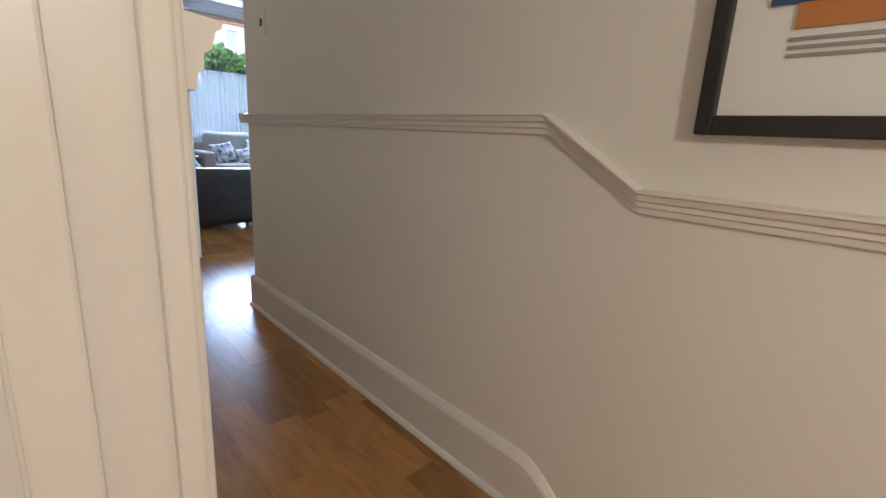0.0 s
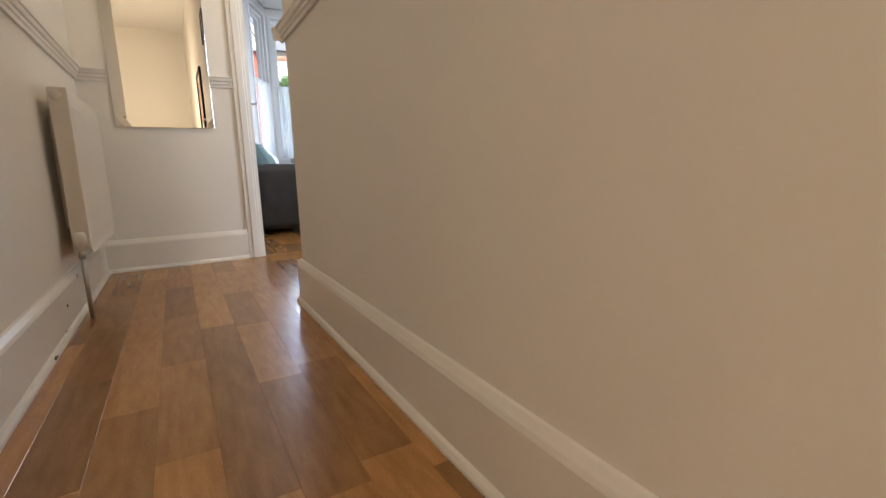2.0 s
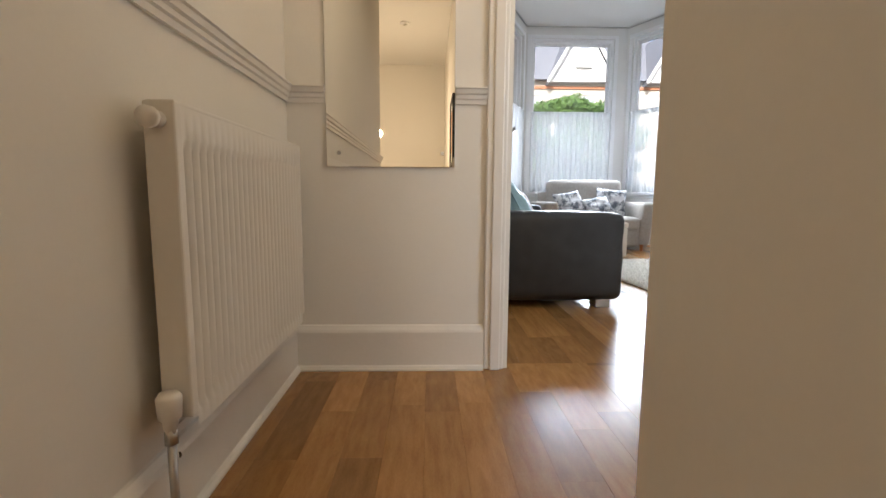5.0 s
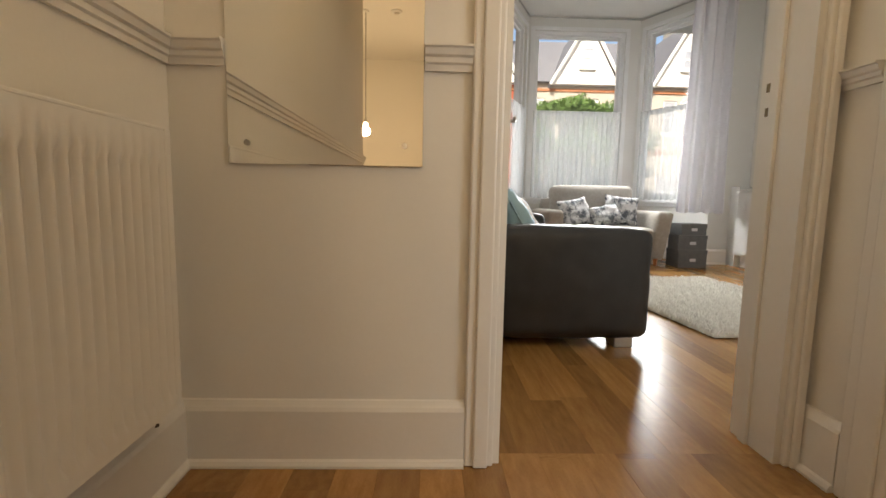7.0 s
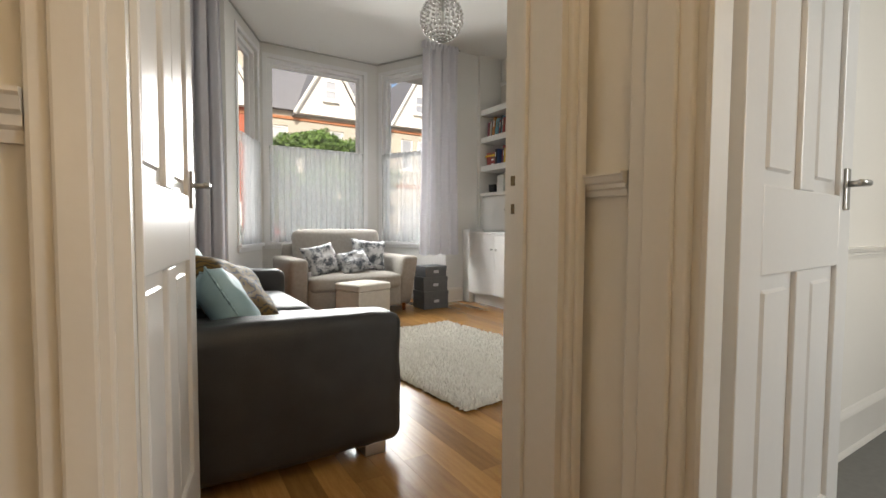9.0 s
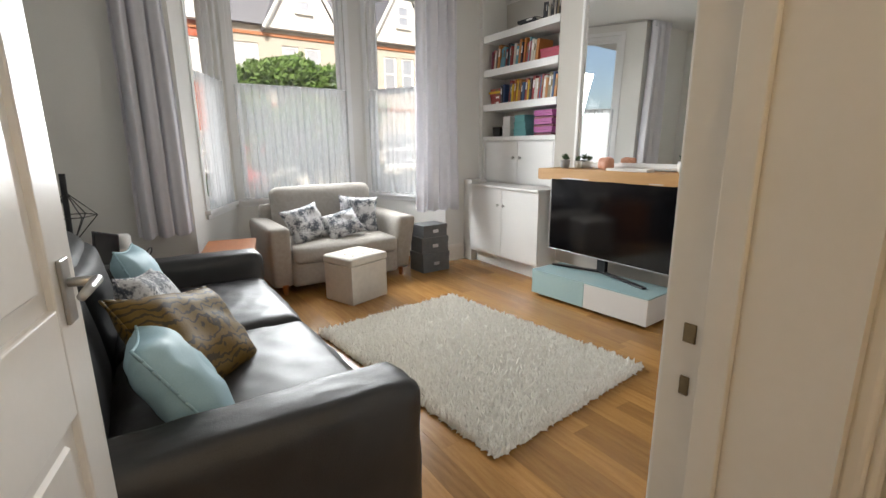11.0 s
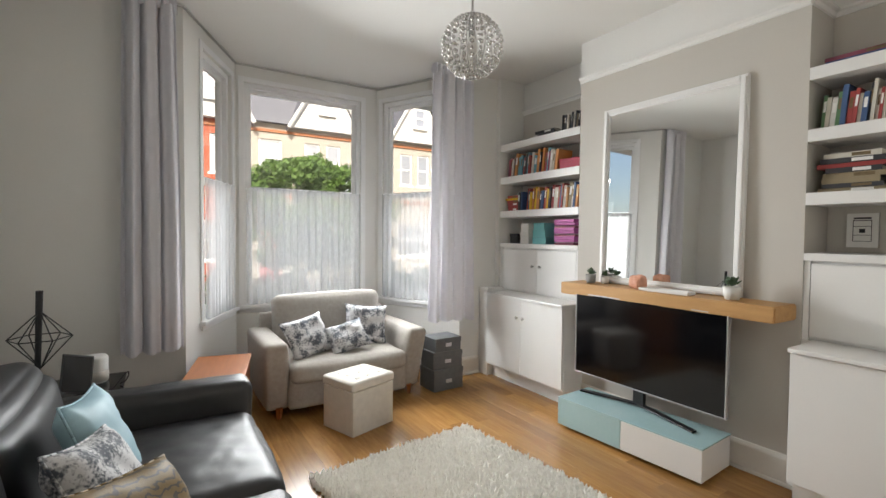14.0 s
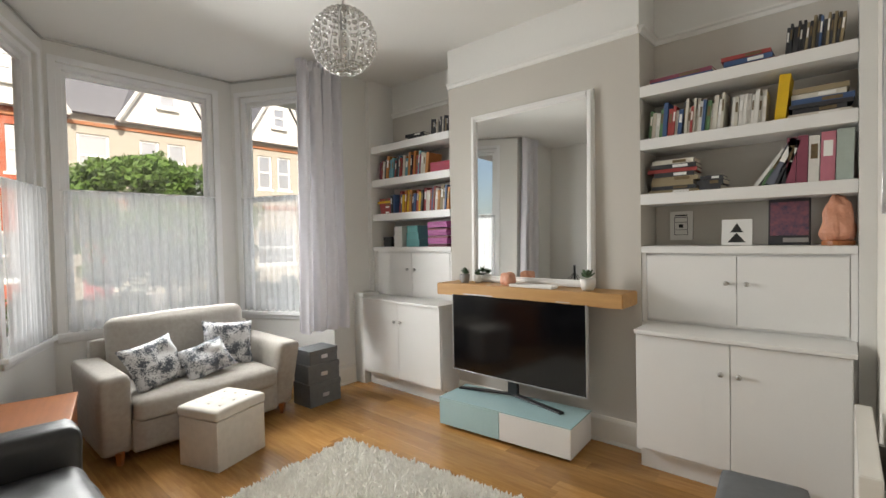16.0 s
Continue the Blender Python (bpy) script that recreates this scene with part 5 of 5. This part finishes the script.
leaves("crown", [((x * 0.35 - 2.6, rr.uniform(-0.15, 0.15), rr.uniform(0.3, 1.45)), (0.3, 0.25, 0.25)) for x in range(22) for _ in range(2)], 12000, 0.05, 6, hg)


def house(m, wall, label):
    """A terraced house front: x across 4.9, y into the plot."""
    t = thing("house", m, label, "house", "terrace over the road")
    W, E = 4.9, 6.9
    wins = [(0.35, 1.35, 4.6, 6.2), (2.35, 3.05, 4.6, 6.2), (3.35, 4.05, 4.6, 6.2), (2.2, 4.2, 0.9, 2.6)]
    # wall split round the windows
    rows = [(0, W, 0, 9, 0, 0.9), (0, 2.2, 0, 9, 0.9, 2.6), (4.2, W, 0, 9, 0.9, 2.6), (0, W, 0, 9, 2.6, 4.6), (0, 0.35, 0, 9, 4.6, 6.2), (1.35, 2.35, 0, 9, 4.6, 6.2),
            (3.05, 3.35, 0, 9, 4.6, 6.2), (4.05, W, 0, 9, 4.6, 6.2), (0, W, 0, 9, 6.2, E), (0.35, 1.35, 0.25, 9, 4.6, 6.2), (2.35, 3.05, 0.25, 9, 4.6, 6.2), (3.35, 4.05, 0.25, 9, 4.6, 6.2), (2.2, 4.2, 0.25, 9, 0.9, 2.6)]
    part("wall", boxes(*rows), wall, t)
    part("string_course", boxes((0, W, -0.06, 0.0, 6.5, 6.64), (0, W, -0.05, 0.0, 3.6, 3.78), bevel=0.01), BAND, t, "orange brick band")
    bm = bmesh.new()
    p = [bm.verts.new(c) for c in ((-0.05, -0.3, E), (W + 0.05, -0.3, E), (W + 0.05, 4.5, E + 3.4), (-0.05, 4.5, E + 3.4), (-0.05, 9.3, E), (W + 0.05, 9.3, E))]
    bm.faces.new((p[0], p[1], p[2], p[3])), bm.faces.new((p[3], p[2], p[5], p[4])), bm.faces.new((p[0], p[3], p[4])), bm.faces.new((p[1], p[5], p[2])), bm.faces.new((p[0], p[4], p[5], p[1]))
    roof = part("roof", bm, SLATE, t, "dark slate roof")
    part("chimney", boxes((-0.35, 0.35, 3.6, 5.0, E + 2.2, E + 4.4), bevel=0.02), wall, roof)
    bm = bmesh.new()
    g = [bm.verts.new((x, y, z)) for y in (-0.35, 4.2) for x, z in ((1.7, E - 0.1), (4.85, E - 0.1), (3.275, E + 2.75))]
    bm.faces.new((g[0], g[1], g[2])), bm.faces.new((g[3], g[5], g[4])), bm.faces.new((g[0], g[3], g[4], g[1])), bm.faces.new((g[1], g[4], g[5], g[2])), bm.faces.new((g[2], g[5], g[3], g[0]))
    part("gable", bm, RENDERW, t, "white rendered gable")
    for s in (-1, 1):
        bm = bmesh.new()
        v = [bm.verts.new((3.275 + s * a, y, z)) for y in (-0.5, 4.2) for a, z in ((0, E + 2.95), (1.75, E - 0.1), (1.75, E - 0.25), (0, E + 2.75))]
        for f in ((0, 1, 2, 3), (4, 7, 6, 5), (0, 4, 5, 1), (1, 5, 6, 2), (2, 6, 7, 3), (3, 7, 4, 0)):
            bm.faces.new([v[i] for i in f])
        bmesh.ops.recalc_face_normals(bm, faces=bm.faces[:])
        part("gable_roof", bm, SLATE, roof)
        part("bargeboard", rod(bmesh.new(), (3.275, -0.52, E + 2.85), (3.275 + s * 1.75, -0.52, E - 0.18), 0.09, n=4), RENDERW, roof, "white bargeboard")
    wins.append((2.95, 3.6, E + 0.65, E + 1.6))
    for x0, x1, z0, z1 in wins:
        y = -0.37 if z0 > E else 0.1
        w = part("window", boxes((x0, x0 + 0.08, y - 0.04, y + 0.06, z0, z1), (x1 - 0.08, x1, y - 0.04, y + 0.06, z0, z1), (x0 + 0.08, x1 - 0.08, y - 0.04, y + 0.06, z0, z0 + 0.08), (x0 + 0.08, x1 - 0.08, y - 0.04, y + 0.06, z1 - 0.08, z1), (x0 + 0.08, x1 - 0.08, y - 0.04, y + 0.06, (z0 + z1) / 2 - 0.04, (z0 + z1) / 2 + 0.04)), PVC, t, "white sash window")
        part("pane", boxes((x0 + 0.07, x1 - 0.07, y, y + 0.015, z0 + 0.07, z1 - 0.07)), SILVER, w)
        part("sill", boxes((x0 - 0.08, x1 + 0.08, y - 0.12, y + 0.06, z0 - 0.1, z0)), RENDERW, w)
    part("door", boxes((0.4, 1.3, -0.02, 0.0, 0, 2.1), bevel=0.005), BOOKS[0], t, "dark red front door")
    return t


h1 = house(pose(6.45, 26, GZ), BRICK, "yellow brick terraced house with a white gable")
for k in (-4, -3, -2, 1, 2, 3):
    copy_thing(h1, pose(6.45 + 4.9 * k, 26, GZ))
house(pose(6.45 - 4.9, 26, GZ), REDBRICK, "red brick terraced house with a white gable")

# ---- floor planks ----
plank_meshes = []
for k in range(4):
    bm = B(0.0001, 0.1199, 0.0001, 0.9999, -0.012, 0.0)
    me = bpy.data.meshes.new("plank")
    bmesh.ops.bevel(bm, geom=[e for e in bm.edges if e.verts[0].co.z > -0.001 and e.verts[1].co.z > -0.001], offset=0.0004, segments=1, affect="EDGES")
    bm.to_mesh(me), bm.free()
    me.materials.append(PLANK)
    plank_meshes.append(me)
pr = random.Random(9)
for x0, nx, y0, y1 in ((1.62, 8, STEP + 0.02, 4.6), (2.58, 8, 3.15, 4.6), (2.04, 39, 4.6, 8.98), (3.3, 21, 8.98, 10.0)):
    for i in range(nx):
        y = y0 - (0 if y0 < 2 else pr.uniform(0, 0.9) if y0 != 8.98 else 0)
        first = y0 < 2
        while y < y1:
            L = pr.uniform(0.2, 0.55) if first else (0.55 if y0 < 4 else 1.0)
            first = False
            a, b = max(y, y0), min(y + L, y1)
            if b - a > 0.002:
                o = new("plank", plank_meshes[pr.randrange(4)])
                o.matrix_world = pose(x0 + 0.12 * i, a, 0) @ Matrix.Diagonal((1, b - a, 1, 1))
                o.parent = floor
            y += L
